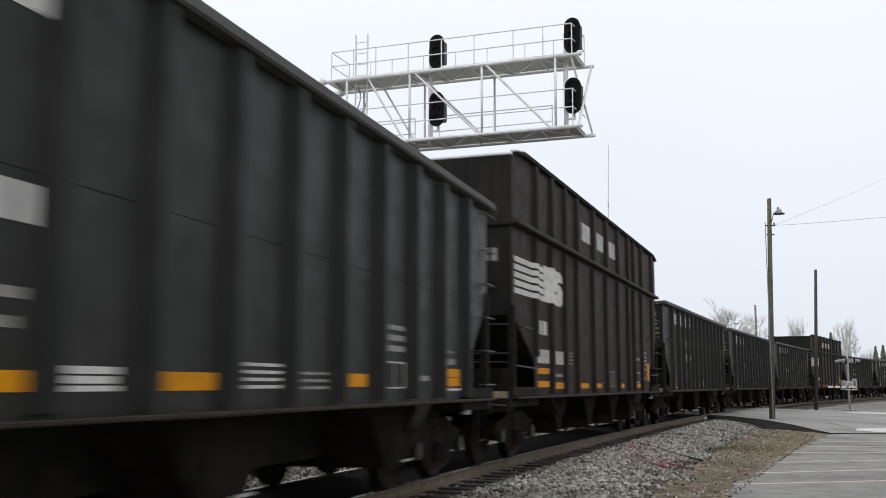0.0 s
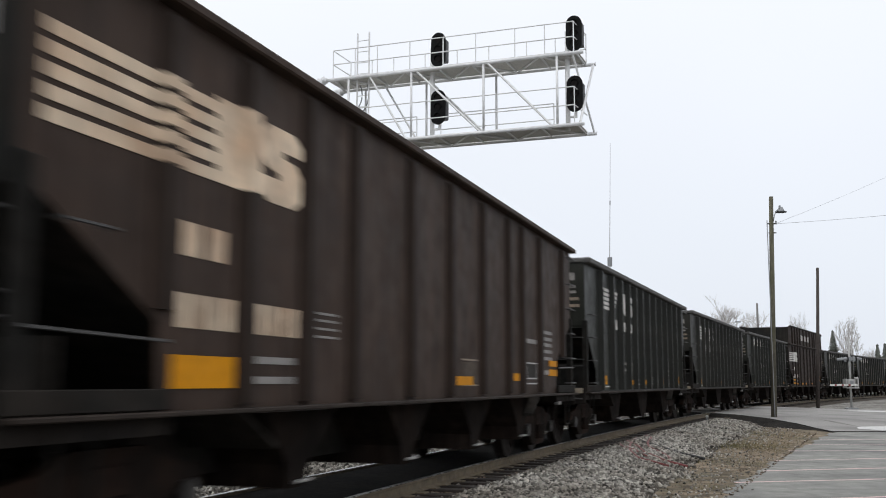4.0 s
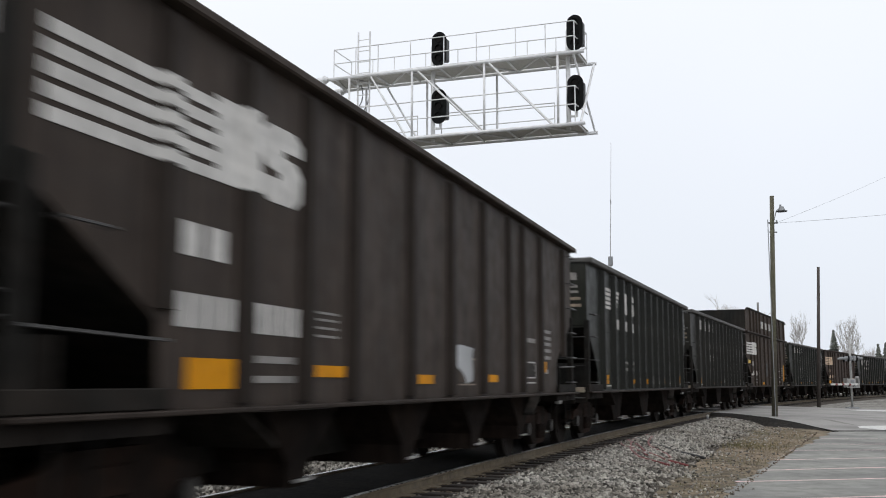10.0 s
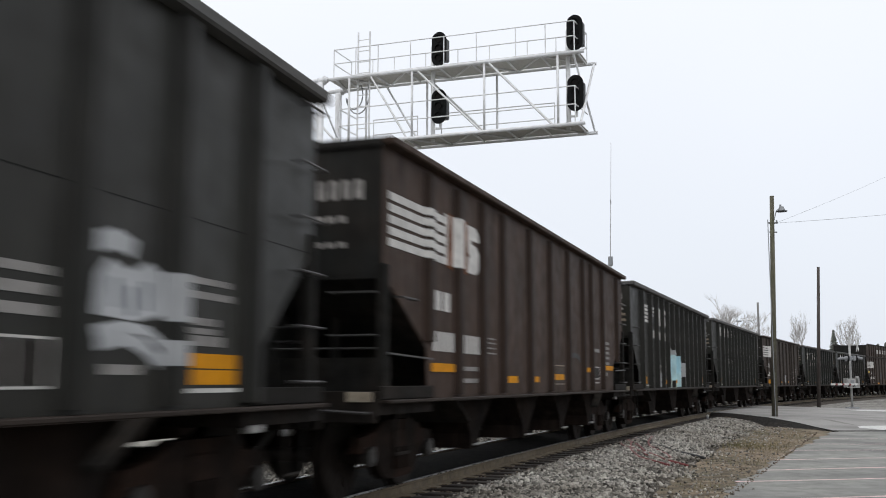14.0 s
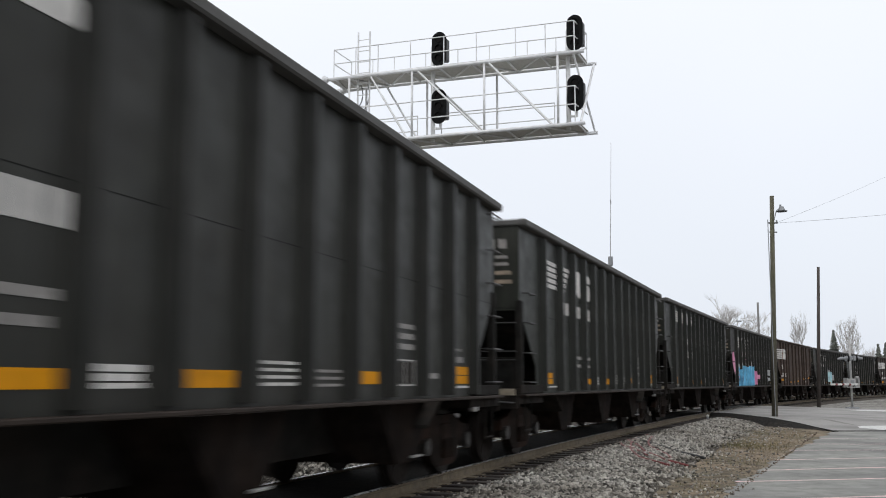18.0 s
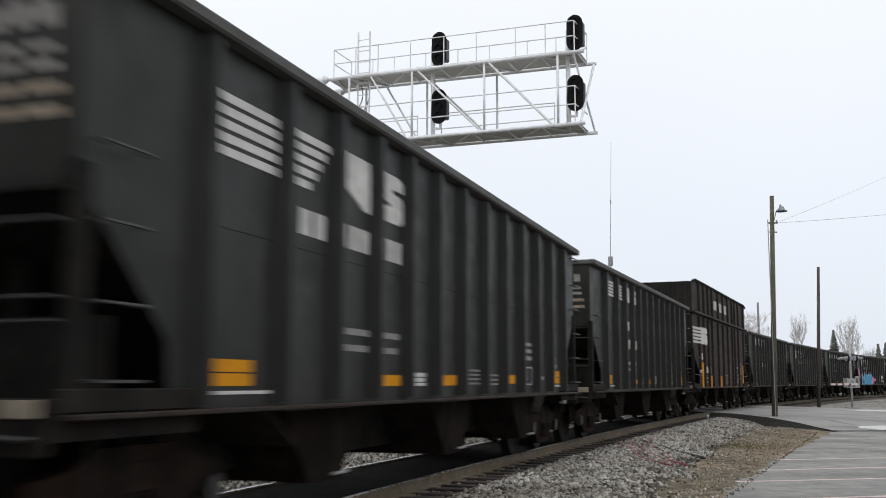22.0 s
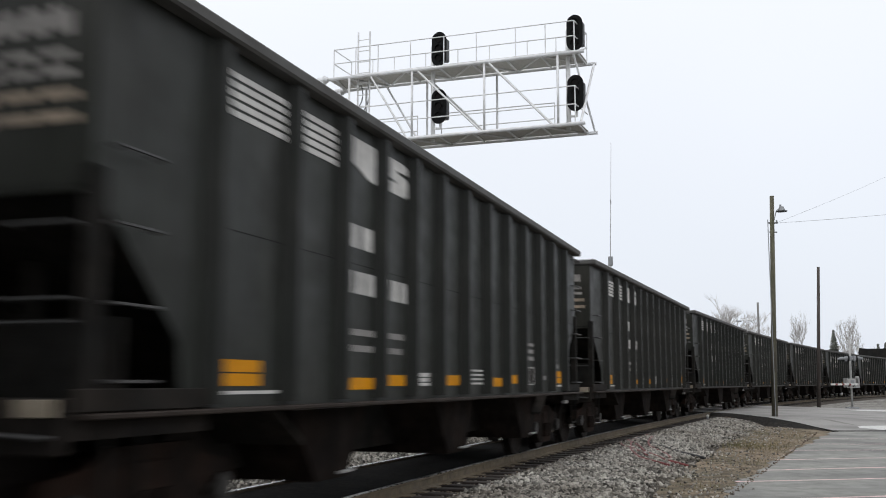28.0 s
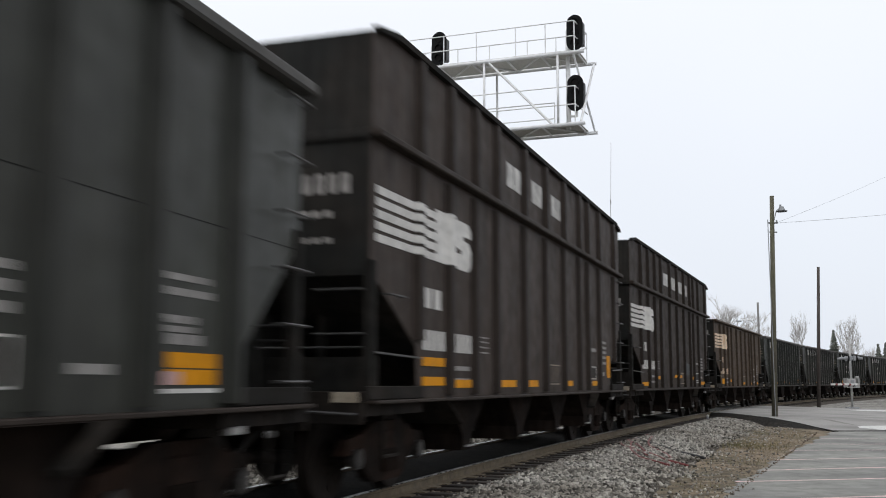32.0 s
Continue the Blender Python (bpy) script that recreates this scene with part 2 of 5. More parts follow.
def part(name, bm, mat, parent, label="", smooth=False):
    """One mesh object under a thing or a part."""
    ob = new(name, bm if isinstance(bm, bpy.types.Mesh) else mesh_of(name, bm, mat, smooth))
    ob.parent = parent
    if label:
        ob["label"] = label
    return ob


def piece(name, me, parent, m, label=""):
    """Another object on a mesh that exists."""
    ob = new(name, me)
    ob.parent = parent
    ob.matrix_basis = m
    if label:
        ob["label"] = label
    return ob


def root(name, label, category, group="", kind="", at=None):
    ob = tagged(new(name), label, category, group, kind)
    if at is not None:
        ob.matrix_basis = at
    return ob


def add_box(bm, x0, x1, y0, y1, z0, z1, bevel=0.0):
    vs = [bm.verts.new((x, y, z)) for x in (x0, x1) for y in (y0, y1) for z in (z0, z1)]
    fs = [bm.faces.new([vs[i] for i in q]) for q in ((0, 1, 3, 2), (4, 6, 7, 5), (0, 4, 5, 1), (2, 3, 7, 6), (0, 2, 6, 4), (1, 5, 7, 3))]
    if bevel:
        es = {e for f in fs for e in f.edges}
        bmesh.ops.bevel(bm, geom=list(es), offset=bevel, segments=1, affect="EDGES", profile=0.5)
    return bm


def box(x0, x1, y0, y1, z0, z1, bevel=0.0):
    return add_box(bmesh.new(), x0, x1, y0, y1, z0, z1, bevel)


def add_prism(bm, outline, axis, a, b):
    """An outline in the two other axes, drawn out along an axis from a to b."""
    def at(u, v, w):
        return {"x": (w, u, v), "y": (u, w, v), "z": (u, v, w)}[axis]
    lo = [bm.verts.new(at(u, v, a)) for u, v in outline]
    hi = [bm.verts.new(at(u, v, b)) for u, v in outline]
    k = len(outline)
    bm.faces.new(lo)
    bm.faces.new(hi[::-1])
    for i in range(k):
        bm.faces.new((lo[i], hi[i], hi[(i + 1) % k], lo[(i + 1) % k]))
    bmesh.ops.recalc_face_normals(bm, faces=bm.faces[:])
    return bm


def prism(outline, axis, a, b):
    return add_prism(bmesh.new(), outline, axis, a, b)


def add_tube(bm, a, b, r, r2=None, sides=8):
    a, b = Vector(a), Vector(b)
    r2 = r if r2 is None else r2
    q = (b - a).to_track_quat("Z", "Y")
    rings = []
    for c, rr in ((a, r), (b, r2)):
        rings.append([bm.verts.new(c + q @ Vector((rr * math.cos(2 * math.pi * i / sides), rr * math.sin(2 * math.pi * i / sides), 0))) for i in range(sides)])
    for i in range(sides):
        j = (i + 1) % sides
        bm.faces.new((rings[0][i], rings[0][j], rings[1][j], rings[1][i]))
    bm.faces.new(rings[0][::-1])
    bm.faces.new(rings[1])
    return bm


def tube(a, b, r, r2=None, sides=8):
    return add_tube(bmesh.new(), a, b, r, r2, sides)


def path_tube(pts, r, sides=6):
    """One round cord along points."""
    bm = bmesh.new()
    pts = [Vector(p) for p in pts]
    last = None
    for i, p in enumerate(pts):
        d = pts[min(i + 1, len(pts) - 1)] - pts[max(i - 1, 0)]
        q = d.to_track_quat("Z", "Y")
        ring = [bm.verts.new(p + q @ Vector((r * math.cos(2 * math.pi * j / sides), r * math.sin(2 * math.pi * j / sides), 0))) for j in range(sides)]
        if last:
            for j in range(sides):
                k = (j + 1) % sides
                bm.faces.new((last[j], last[k], ring[k], ring[j]))
        else:
            bm.faces.new(ring[::-1])
        last = ring
    bm.faces.new(last)
    return bm


# ---- the line of the track ----
LINE_S = np.arange(-600.0, 760.0, 0.5)
LINE_K = np.where(LINE_S < -12, 0.0, np.where(LINE_S < 20, 0.0037, np.where(LINE_S < 230, 0.0025, 0.0)))
LINE_PSI = np.cumsum(LINE_K) * 0.5
LINE_PSI += 0.2671 - np.interp(0.0, LINE_S, LINE_PSI)
LINE_X = np.cumsum(np.sin(LINE_PSI)) * 0.5
LINE_Y = np.cumsum(np.cos(LINE_PSI)) * 0.5
LINE_X += -5.1995 - np.interp(0.0, LINE_S, LINE_X)
LINE_Y -= np.interp(0.0, LINE_S, LINE_Y)


def on_line(s, lat=0.0):
    """The place at s metres along the track, lat metres to its right, and the track's heading."""
    a = float(np.interp(s, LINE_S, LINE_PSI))
    return float(np.interp(s, LINE_S, LINE_X)) + lat * math.cos(a), float(np.interp(s, LINE_S, LINE_Y)) - lat * math.sin(a), a


def track_pose(s, lat=0.0, z=0.0):
    """A pose whose x axis runs along the track."""
    x, y, a = on_line(s, lat)
    return pose(x, y, z, 0, 0, 90 - math.degrees(a))


def sweep(profile, stations, mat, name, closed=True):
    """A cross-section (lateral to the right, height) drawn along the track."""
    verts, faces = [], []
    k = len(profile)
    for s in stations:
        for lat, z in profile:
            x, y, a = on_line(s, lat)
            verts.append((x, y, z))
    for i in range(len(stations) - 1):
        for j in range(k if closed else k - 1):
            a0, a1 = i * k + j, i * k + (j + 1) % k
            faces.append((a0, a1, a1 + k, a0 + k))
    if closed:
        faces.append(tuple(range(k)))
        faces.append(tuple(range((len(stations) - 1) * k, len(stations) * k))[::-1])
    me = bpy.data.meshes.new(name)
    me.from_pydata(verts, [], faces)
    me.materials.append(mat)
    me.update()
    bm = bmesh.new()
    bm.from_mesh(me)
    bmesh.ops.recalc_face_normals(bm, faces=bm.faces[:])
    bm.to_mesh(me)
    bm.free()
    return me


# ---- ground, track bed, road, car park ----
TRACK_GAP = 4.0
FAR_LAT = -TRACK_GAP


def ground_sheet():
    xs = np.concatenate([[-2500, -800, -300], np.arange(-120, 200, 8.0), [300, 800, 2500]])
    ys = np.concatenate([[-2500, -800, -300], np.arange(-120, 260, 8.0), [400, 900, 3500]])
    verts = [(float(x), float(y), -0.46 + (0.03 * math.sin(x * 0.21) * math.sin(y * 0.17))) for y in ys for x in xs]
    w = len(xs)
    faces = [(j * w + i, j * w + i + 1, (j + 1) * w + i + 1, (j + 1) * w + i) for j in range(len(ys) - 1) for i in range(w - 1)]
    me = bpy.data.meshes.new("ground")
    me.from_pydata(verts, [], faces)
    me.materials.append(LAWN)
    tagged(new("ground", me), "flat winter ground of dead grass and gravel", "ground", kind="structure")


ground_sheet()
NEAR_S = [float(s) for s in np.arange(-20, 160, 2.0)]
ALL_S = [float(s) for s in np.concatenate([np.arange(-590, -20, 15), np.arange(-20, 240, 2.0), np.arange(240, 740, 20)])]

bed = sweep([(-8.2, -0.5), (-6.6, -0.24), (-5.6, -0.15), (-2.4, -0.17), (-1.8, -0.17), (-1.35, -0.21), (1.3, -0.21), (1.65, -0.17), (2.1, -0.2), (3.2, -0.35), (4.4, -0.5), (4.6, -0.8), (-8.2, -0.8)],
            ALL_S, BALLAST, "ballast_bed")
tagged(new("ballast_bed", bed), "grey limestone ballast bed under two tracks", "ballast bed", kind="structure")


def rail_pair(lat, stations, name):
    track = root("track_" + name, "standard-gauge railway track on timber sleepers in ballast", "railway track", kind="structure")
    for side in (-1, 1):
        c = lat + side * 0.755
        body = [(c - 0.07, -0.152), (c + 0.07, -0.152), (c + 0.07, -0.138), (c + 0.012, -0.118), (c + 0.012, -0.042), (c + 0.036, -0.03), (c + 0.036, -0.006),
                (c - 0.036, -0.006), (c - 0.036, -0.03), (c - 0.012, -0.042), (c - 0.012, -0.118), (c - 0.07, -0.138)]
        rail = part("rail", sweep(body, stations, RAILM, "rail"), None, track, "rust-brown steel rail")
        part("rail_head", sweep([(c - 0.034, -0.006), (c + 0.034, -0.006), (c + 0.028, 0.0), (c - 0.028, 0.0)], stations, HEAD, "rail_head"), None, rail, "polished running surface")
    return track


near_track = rail_pair(0.0, ALL_S, "near")
far_track = rail_pair(FAR_LAT, ALL_S, "far")
# coal dust strip, blackened with the train's shade in its colour
part("coal_fines", sweep([(-0.7, -0.25), (0.66, -0.25), (0.66, -0.15), (0.3, -0.12), (-0.3, -0.07), (-0.7, -0.035)], NEAR_S, COAL_SHADE, "coal_fines"), None, near_track, "black strip between the rails, coal dust with painted shade")


def mound(outline, top, bottom, mat, name, label, category, edge=None):
    """A flat-topped sheet with side faces, from an outline of (x, y, dz)."""
    bm = bmesh.new()
    hi = [bm.verts.new((x, y, top + dz)) for x, y, dz in outline]
    lo = [bm.verts.new((x, y, bottom)) for x, y, dz in outline]
    f = bm.faces.new(hi)
    k = len(hi)
    for i in range(k):
        bm.faces.new((hi[i], lo[i], lo[(i + 1) % k], hi[(i + 1) % k]))
    bmesh.ops.triangulate(bm, faces=[f])
    bmesh.ops.recalc_face_normals(bm, faces=bm.faces[:])
    me = mesh_of(name, bm, mat)
    if edge:
        me.materials.append(edge)
        for q in me.polygons:
            if abs(q.normal.z) < 0.5:
                q.material_index = 1
    return tagged(new(name, me), label, category, kind="structure")


# earth verge between ballast and car park
mound([(-2.9, 0.5, 0), (2.2, 14.4, 0), (5.2, 22.2, 0), (8.6, 33.0, 0.0), (10.4, 41.6, 0.0), (11.6, 40.6, 0), (12.7, 38.0, 0), (13.02, 35.5, 0), (12.9, 33.2, 0), (7.5, 21.6, 0), (4.4, 14.2, 0), (-1.0, 0.5, 0)],
      -0.378, -0.7, SOIL, "verge", "dusty earth verge with dead grass and scattered stones", "verge")
# car park, its edge crumbled
EDGE_X, EDGE_Y = (-1.4, 3.94, 4.98, 7.1, 8.9, 10.45, 12.75), (2.2, 14.6, 17.3, 21.9, 25.75, 29.0, 33.9)
edge_rng = random.Random(12)
PARK_EDGE = []
for i in range(241):
    y = 2.2 + 31.7 * i / 240
    PARK_EDGE.append((float(np.interp(y, EDGE_Y, EDGE_X)) + 0.1 * math.sin(2.3 * y) * math.sin(0.9 * y + 1) + edge_rng.uniform(-0.07, 0.07), y, 0.0))
mound([(-1.4, -60, 0)] + PARK_EDGE + [(13.4, 34.6, 0), (90, 40, 0), (90, -60, 0)],
      -0.37, -0.8, ASPHALT, "car_park", "old grey asphalt car park with faded stall lines", "car park")
# road over the crossing
ROAD = mound([(10.6, 46.2, 0.36), (12.15, 42.8, 0.33), (12.75, 40.4, 0.26), (13.2, 38.4, 0.14), (13.15, 36.2, 0.06), (13.05, 34.5, 0.03), (13.4, 34.4, 0.03), (22, 35.4, 0.02), (90, 40.2, 0.02), (90, 56, 0.02), (30, 52, 0.1), (21.5, 54.5, 0.26), (16.9, 58.0, 0.36)],
      -0.37, -0.8, ROADM, "road", "pale worn asphalt road leading to the level crossing", "road", ROADEDGE)


def road_shoulder():
    """A steep dark bank from the road's edge down to the verge, its shade painted in."""
    top = ((10.55, 46.25, -0.02), (12.1, 42.8, -0.05), (12.7, 40.4, -0.12), (13.15, 38.4, -0.24), (13.1, 36.2, -0.32), (13.0, 34.5, -0.355))
    foot = ((9.9, 45.0, -0.3), (10.9, 41.4, -0.38), (11.75, 38.6, -0.385), (12.25, 37.4, -0.385), (12.75, 35.9, -0.385), (12.95, 34.45, -0.385))
    rng = random.Random(31)
    bm = bmesh.new()
    rows = []
    for i in range(41):
        u = i / 40 * (len(top) - 1)
        j = min(int(u), len(top) - 2)
        a, b = Vector(top[j]).lerp(Vector(top[j + 1]), u - j), Vector(foot[j]).lerp(Vector(foot[j + 1]), u - j)
        rows.append([bm.verts.new(a.lerp(b, v) + Vector((rng.uniform(-0.06, 0.06), rng.uniform(-0.06, 0.06), rng.uniform(-0.03, 0.0))) * (v > 0)) for v in (0, 0.35, 0.7, 1.0)] + [bm.verts.new((b.x, b.y, -0.8)), bm.verts.new((a.x, a.y, -0.8))])
    for p, q in zip(rows, rows[1:]):
        for k in range(6):
            bm.faces.new((p[k], p[(k + 1) % 6], q[(k + 1) % 6], q[k]))
    bm.faces.new(rows[0])
    bm.faces.new(rows[-1][::-1])
    bmesh.ops.recalc_face_normals(bm, faces=bm.faces[:])
    tagged(new("road_shoulder", mesh_of("road_shoulder", bm, ROADEDGE)), "dark earth bank along the edge of the road, with painted shade", "road shoulder", kind="structure")


road_shoulder()
yard = [on_line(s, 2.2) for s in range(62, 156, 6)]
mound([(x, y, 0) for x, y, a in yard] + [(130, 150, 0), (130, 57, 0), (40, 52.5, 0), (26, 53.5, 0)], -0.27, -0.7, GRAVEL, "gravel_yard", "pale grey gravel yard beyond the road", "gravel yard")


# unseen walls, added to darken what the car sides reflect low down
def unseen_wall(name, x, y0, y1, height):
    bm = box(x, x + 0.4, y0, y1, -0.5, height)
    add_box(bm, x - 0.06, x + 0.46, y0 - 0.06, y1 + 0.06, height + 0.002, height + 0.2)
    tagged(new(name, mesh_of(name, bm, UNSEENW)), "plain dark wall added out of view to darken low reflections", "wall", kind="structure")


unseen_wall("wall_east", 42.0, -70.0, 34.0, 7.5)
unseen_wall("wall_north_east", 52.0, 60.0, 92.0, 7.5)


def stall_lines():
    for y0, x0, slope in ((12.3, 3.6, 0.25), (14.5, 4.8, 0.25), (16.96, 4.79, 0.25), (19.17, 5.94, 0.29), (21.75, 7.0, 0.26), (24.82, 8.32, 0.07), (27.33, 9.69, 0.0), (29.92, 10.96, -0.08)):
        x1 = x0 + 5.8
        bm = bmesh.new()
        n = 14
        prev = None
        for i in range(n + 1):
            x = x0 + (x1 - x0) * i / n
            y = y0 + (x - x0) * slope + random.uniform(-0.025, 0.025)
            w = 0.06 + random.uniform(-0.015, 0.01)
            cur = (bm.verts.new((x, y - w, -0.366)), bm.verts.new((x, y + w, -0.366)))
            if prev:
                bm.faces.new((prev[0], cur[0], cur[1], prev[1]))
            prev = cur
        tagged(new("stall_line", mesh_of("stall_line", bm, LINE)), "faded pinkish-white painted stall line on asphalt", "road marking", "stall lines", "structure")


stall_lines()
ROAD_TREE = BVHTree.FromPolygons([v.co for v in ROAD.data.vertices], [tuple(q.vertices) for q in ROAD.data.polygons])


def on_road(name, x, y, sx, sy, mat, label, turn=0.0):
    """A worn patch of paint or tar that lies on the road."""
    bm = bmesh.new()
    mid, rings = None, []
    for f in (0.35, 0.7, 1.0):
        ring = []
        for i in range(22):
            a = 2 * math.pi * i / 22
            r = f * (1 if f < 1 else random.uniform(0.86, 1.08))
            u, v = sx * r * math.cos(a), sy * r * math.sin(a)
            px, py = x + u * math.cos(turn) - v * math.sin(turn), y + u * math.sin(turn) + v * math.cos(turn)
            hit = ROAD_TREE.ray_cast(Vector((px, py, 3)), Vector((0, 0, -1)))[0]
            ring.append(bm.verts.new((px, py, (hit.z if hit else -0.36) + 0.005)))
        rings.append(ring)
    bm.faces.new(rings[0])
    for p, q in zip(rings, rings[1:]):
        for i in range(22):
            j = (i + 1) % 22
            bm.faces.new((p[i], q[i], q[j], p[j]))
    tagged(new(name, mesh_of(name, bm, mat)), label, "road marking", "road markings", "structure")


on_road("road_marking", 21.9, 51.6, 1.5, 1.0, ROADWHITE, "worn white paint marking on the road")
on_road("road_marking", 15.9, 35.9, 1.5, 1.2, ROADWHITE, "worn white paint marking on the road", 0.3)
on_road("road_patch", 14.75, 38.6, 0.12, 1.4, TARM, "dark tar patch in the road", 0.1)


# ---- signal bridge over the tracks ----
def signal_bridge():
    g = root("signal_bridge", "galvanised cantilever signal bridge with walkway over the tracks", "signal bridge", at=track_pose(27.5))
    # in the bridge's space x runs along the track, y to its left
    F, Bk, ZT, ZB = 0.0, 1.17, 9.93, 7.98
    R, Lf = -0.36, 7.22
    for z in (ZT, ZB):
        part("chord_tube", tube((F, R, z), (F, Lf, z), 0.05, sides=12), ALU, g, smooth=True)
        part("chord_tube", tube((Bk, R - 0.08, z), (Bk, Lf, z), 0.05, sides=12), ALU, g, smooth=True)
        bm = bmesh.new()
        add_box(bm, F + 0.09, Bk - 0.09, R + 0.15, Lf, z + 0.02, z + 0.045)
        part("walkway_deck", bm, GRATE, g, "grey walkway grating")
        ys = np.arange(R + 0.2, Lf, 0.98)
        for i, y in enumerate(ys):
            part("cross_tube", tube((F, y, z), (Bk, y, z), 0.03, sides=6), ALU, g)
            if i + 1 < len(ys):
                a, b = (F, Bk) if i % 2 else (Bk, F)
                part("bracing_tube", tube((a, y, z - 0.01), (b, ys[i + 1], z - 0.01), 0.025, sides=6), ALU, g)
    for y in (R + 0.72, 2.42, 4.55, 6.5):
        for x in (F, Bk):
            part("post_tube", tube((x, y, ZB), (x, y, ZT), 0.035, sides=8), ALU, g, smooth=True)
    for x in (F, Bk):
        part("bracing_tube", tube((x, 2.32, ZT), (x, 0.5, ZB), 0.03, sides=8), ALU, g)
        part("bracing_tube", tube((x, 4.42, ZT), (x, 2.5, ZB), 0.03, sides=8), ALU, g)
        part("bracing_tube", tube((x, 5.85, ZT), (x, 4.7, ZB), 0.03, sides=8), ALU, g)
    part("bracing_tube", tube((Bk, R - 0.02, ZT), (F, R + 0.12, ZB), 0.035, sides=8), ALU, g)
    part("bracing_tube", tube((F, R + 0.3, ZT), (Bk, R - 0.02, ZB), 0.03, sides=8), ALU, g)
    # handrails of both decks
    for z, top, left in ((ZT, 0.87, 7.0), (ZB, 1.03, 6.8)):
        for x in (F, Bk):
            if x == Bk and z == ZB:
                continue
            for h in (top, top * 0.52):
                part("handrail", tube((x, R + (0.26 if x == F else 0.18), z + h), (x, left, z + h), 0.016, sides=6), ALU, g)
            for y in (R + (0.26 if x == F else 0.18), 0.69, 1.52, 2.64, 3.6, 4.6, 5.6, 6.3, left) if z == ZT else (R + 0.26, left):
                part("rail_post", tube((x, y, z), (x, y, z + top), 0.016, sides=6), ALU, g)
        for h in (top, top * 0.52):
            part("handrail", tube((F, R + 0.26, z + h), (Bk, R + 0.18, z + h), 0.016, sides=6), ALU, g)
            part("handrail", tube((F, left, z + h), (Bk, left, z + h), 0.016, sides=6), ALU, g)
    # rails along the back of the lower deck, open at the signal
    for y0, y1 in ((0.75, 4.1), (4.85, 6.25)):
        for h in (0.95, 0.5):
            part("handrail", tube((Bk, y0, ZB + h), (Bk, y1, ZB + h), 0.016, sides=6), ALU, g)
        for y in (y0, y1):
            part("rail_post", tube((Bk, y, ZB), (Bk, y, ZB + 0.95), 0.016, sides=6), ALU, g)
    # access ladder at the mast end
    for y in (6.0, 6.37):
        part("ladder_stile", tube((F + 0.3, y, 2.0), (F + 0.3, y, 11.35), 0.025, sides=6), ALU, g)
    for z in np.arange(2.2, 11.3, 0.33):
        part("ladder_rung", tube((F + 0.3, 6.0, z), (F + 0.3, 6.37, z), 0.014, sides=5), ALU, g)
    # mast
    M = Lf + 0.2
    for x in (F, Bk):
        part("mast_tube", tube((x, M, -0.45), (x, M, ZT - 0.07), 0.1, sides=12), ALU, g, smooth=True)
        part("mast_tube", tube((x, M + 1.1, -0.45), (x, M + 1.1, ZT - 0.07), 0.1, sides=12), ALU, g, smooth=True)
        part("end_flange", tube((x, Lf - 0.02, ZT), (x, Lf + 0.28, ZT), 0.085, sides=12), ALU, g, smooth=True)
        part("end_flange", tube((x, Lf + 0.06, ZT), (x, Lf + 0.1, ZT), 0.13, sides=12), ALU, g, smooth=True)
        part("mast_head", tube((x, Lf + 0.26, ZT), (x, M + 1.1, ZT), 0.06, sides=10), ALU, g, smooth=True)
    part("mast_tie", tube((F, M, ZT - 0.5), (Bk, M, ZT - 1.5), 0.03, sides=6), ALU, g)
    part("mast_tie", tube((Bk, Lf - 0.1, ZT - 0.05), (F, Lf - 0.3, ZT - 0.05), 0.03, sides=6), ALU, g)
    part("knee_brace", tube((F, 6.9, ZT), (Bk, Lf, ZT - 0.02), 0.028, sides=6), ALU, g)
    for z in np.arange(0.8, 9.5, 1.5):
        part("mast_brace", tube((F, M, z), (F, M + 1.1, z + 1.2), 0.04, sides=6), ALU, g)
        part("mast_brace", tube((Bk, M, z), (Bk, M + 1.1, z + 1.2), 0.04, sides=6), ALU, g)
    # signals: dark oval target with a housing behind and three hooded lenses
    SX = 0.3
    for yc in (0.09, 3.99):
        part("signal_mast", tube((SX + 0.1, yc + 0.08, ZB - 0.05), (SX + 0.1, yc + 0.08, ZT + 0.75), 0.065, sides=12), ALU, g, "grey signal mast tube", smooth=True)
        for zc in (ZT + 0.64, ZB + 0.92):
            head = part("signal_head", bmesh.new(), BLACKM, g, "black oval signal target with three hooded lamps")
            bm = bmesh.new()
            n = 20
            outline = []
            for i in range(n):
                a = 2 * math.pi * i / n
                outline.append((yc - 0.13 + 0.225 * math.cos(a), zc + 0.25 * math.sin(a) + (0.25 if math.sin(a) > 0 else -0.25)))
            add_prism(bm, outline, "x", SX + 0.0, SX + 0.02)
            bm.to_mesh(head.data)
            bm.free()
            part("housing", box(SX + 0.022, SX + 0.26, yc - 0.36, yc + 0.06, zc - 0.36, zc + 0.3, 0.03), DARKBOX, head, "dark grey lamp housing")
            part("bracket", tube((SX + 0.14, yc - 0.13, zc - 0.62), (SX + 0.14, yc - 0.13, zc - 0.36), 0.04), ALU, head)
            part("bracket", tube((SX + 0.14, yc - 0.13, zc - 0.6), (SX + 0.1, yc + 0.08, zc - 0.6), 0.035), ALU, head)
            for dz in (-0.28, 0.0, 0.28):
                part("lens", tube((SX - 0.02, yc - 0.13, zc + dz), (SX - 0.001, yc - 0.13, zc + dz), 0.09, sides=12), LENS, head)
                bm = bmesh.new()
                prev = None
                for i in range(9):
                    a = math.pi * (-0.1 + 1.2 * i / 8)
                    cy, cz = yc - 0.13 + 0.11 * math.cos(a), zc + dz + 0.11 * math.sin(a)
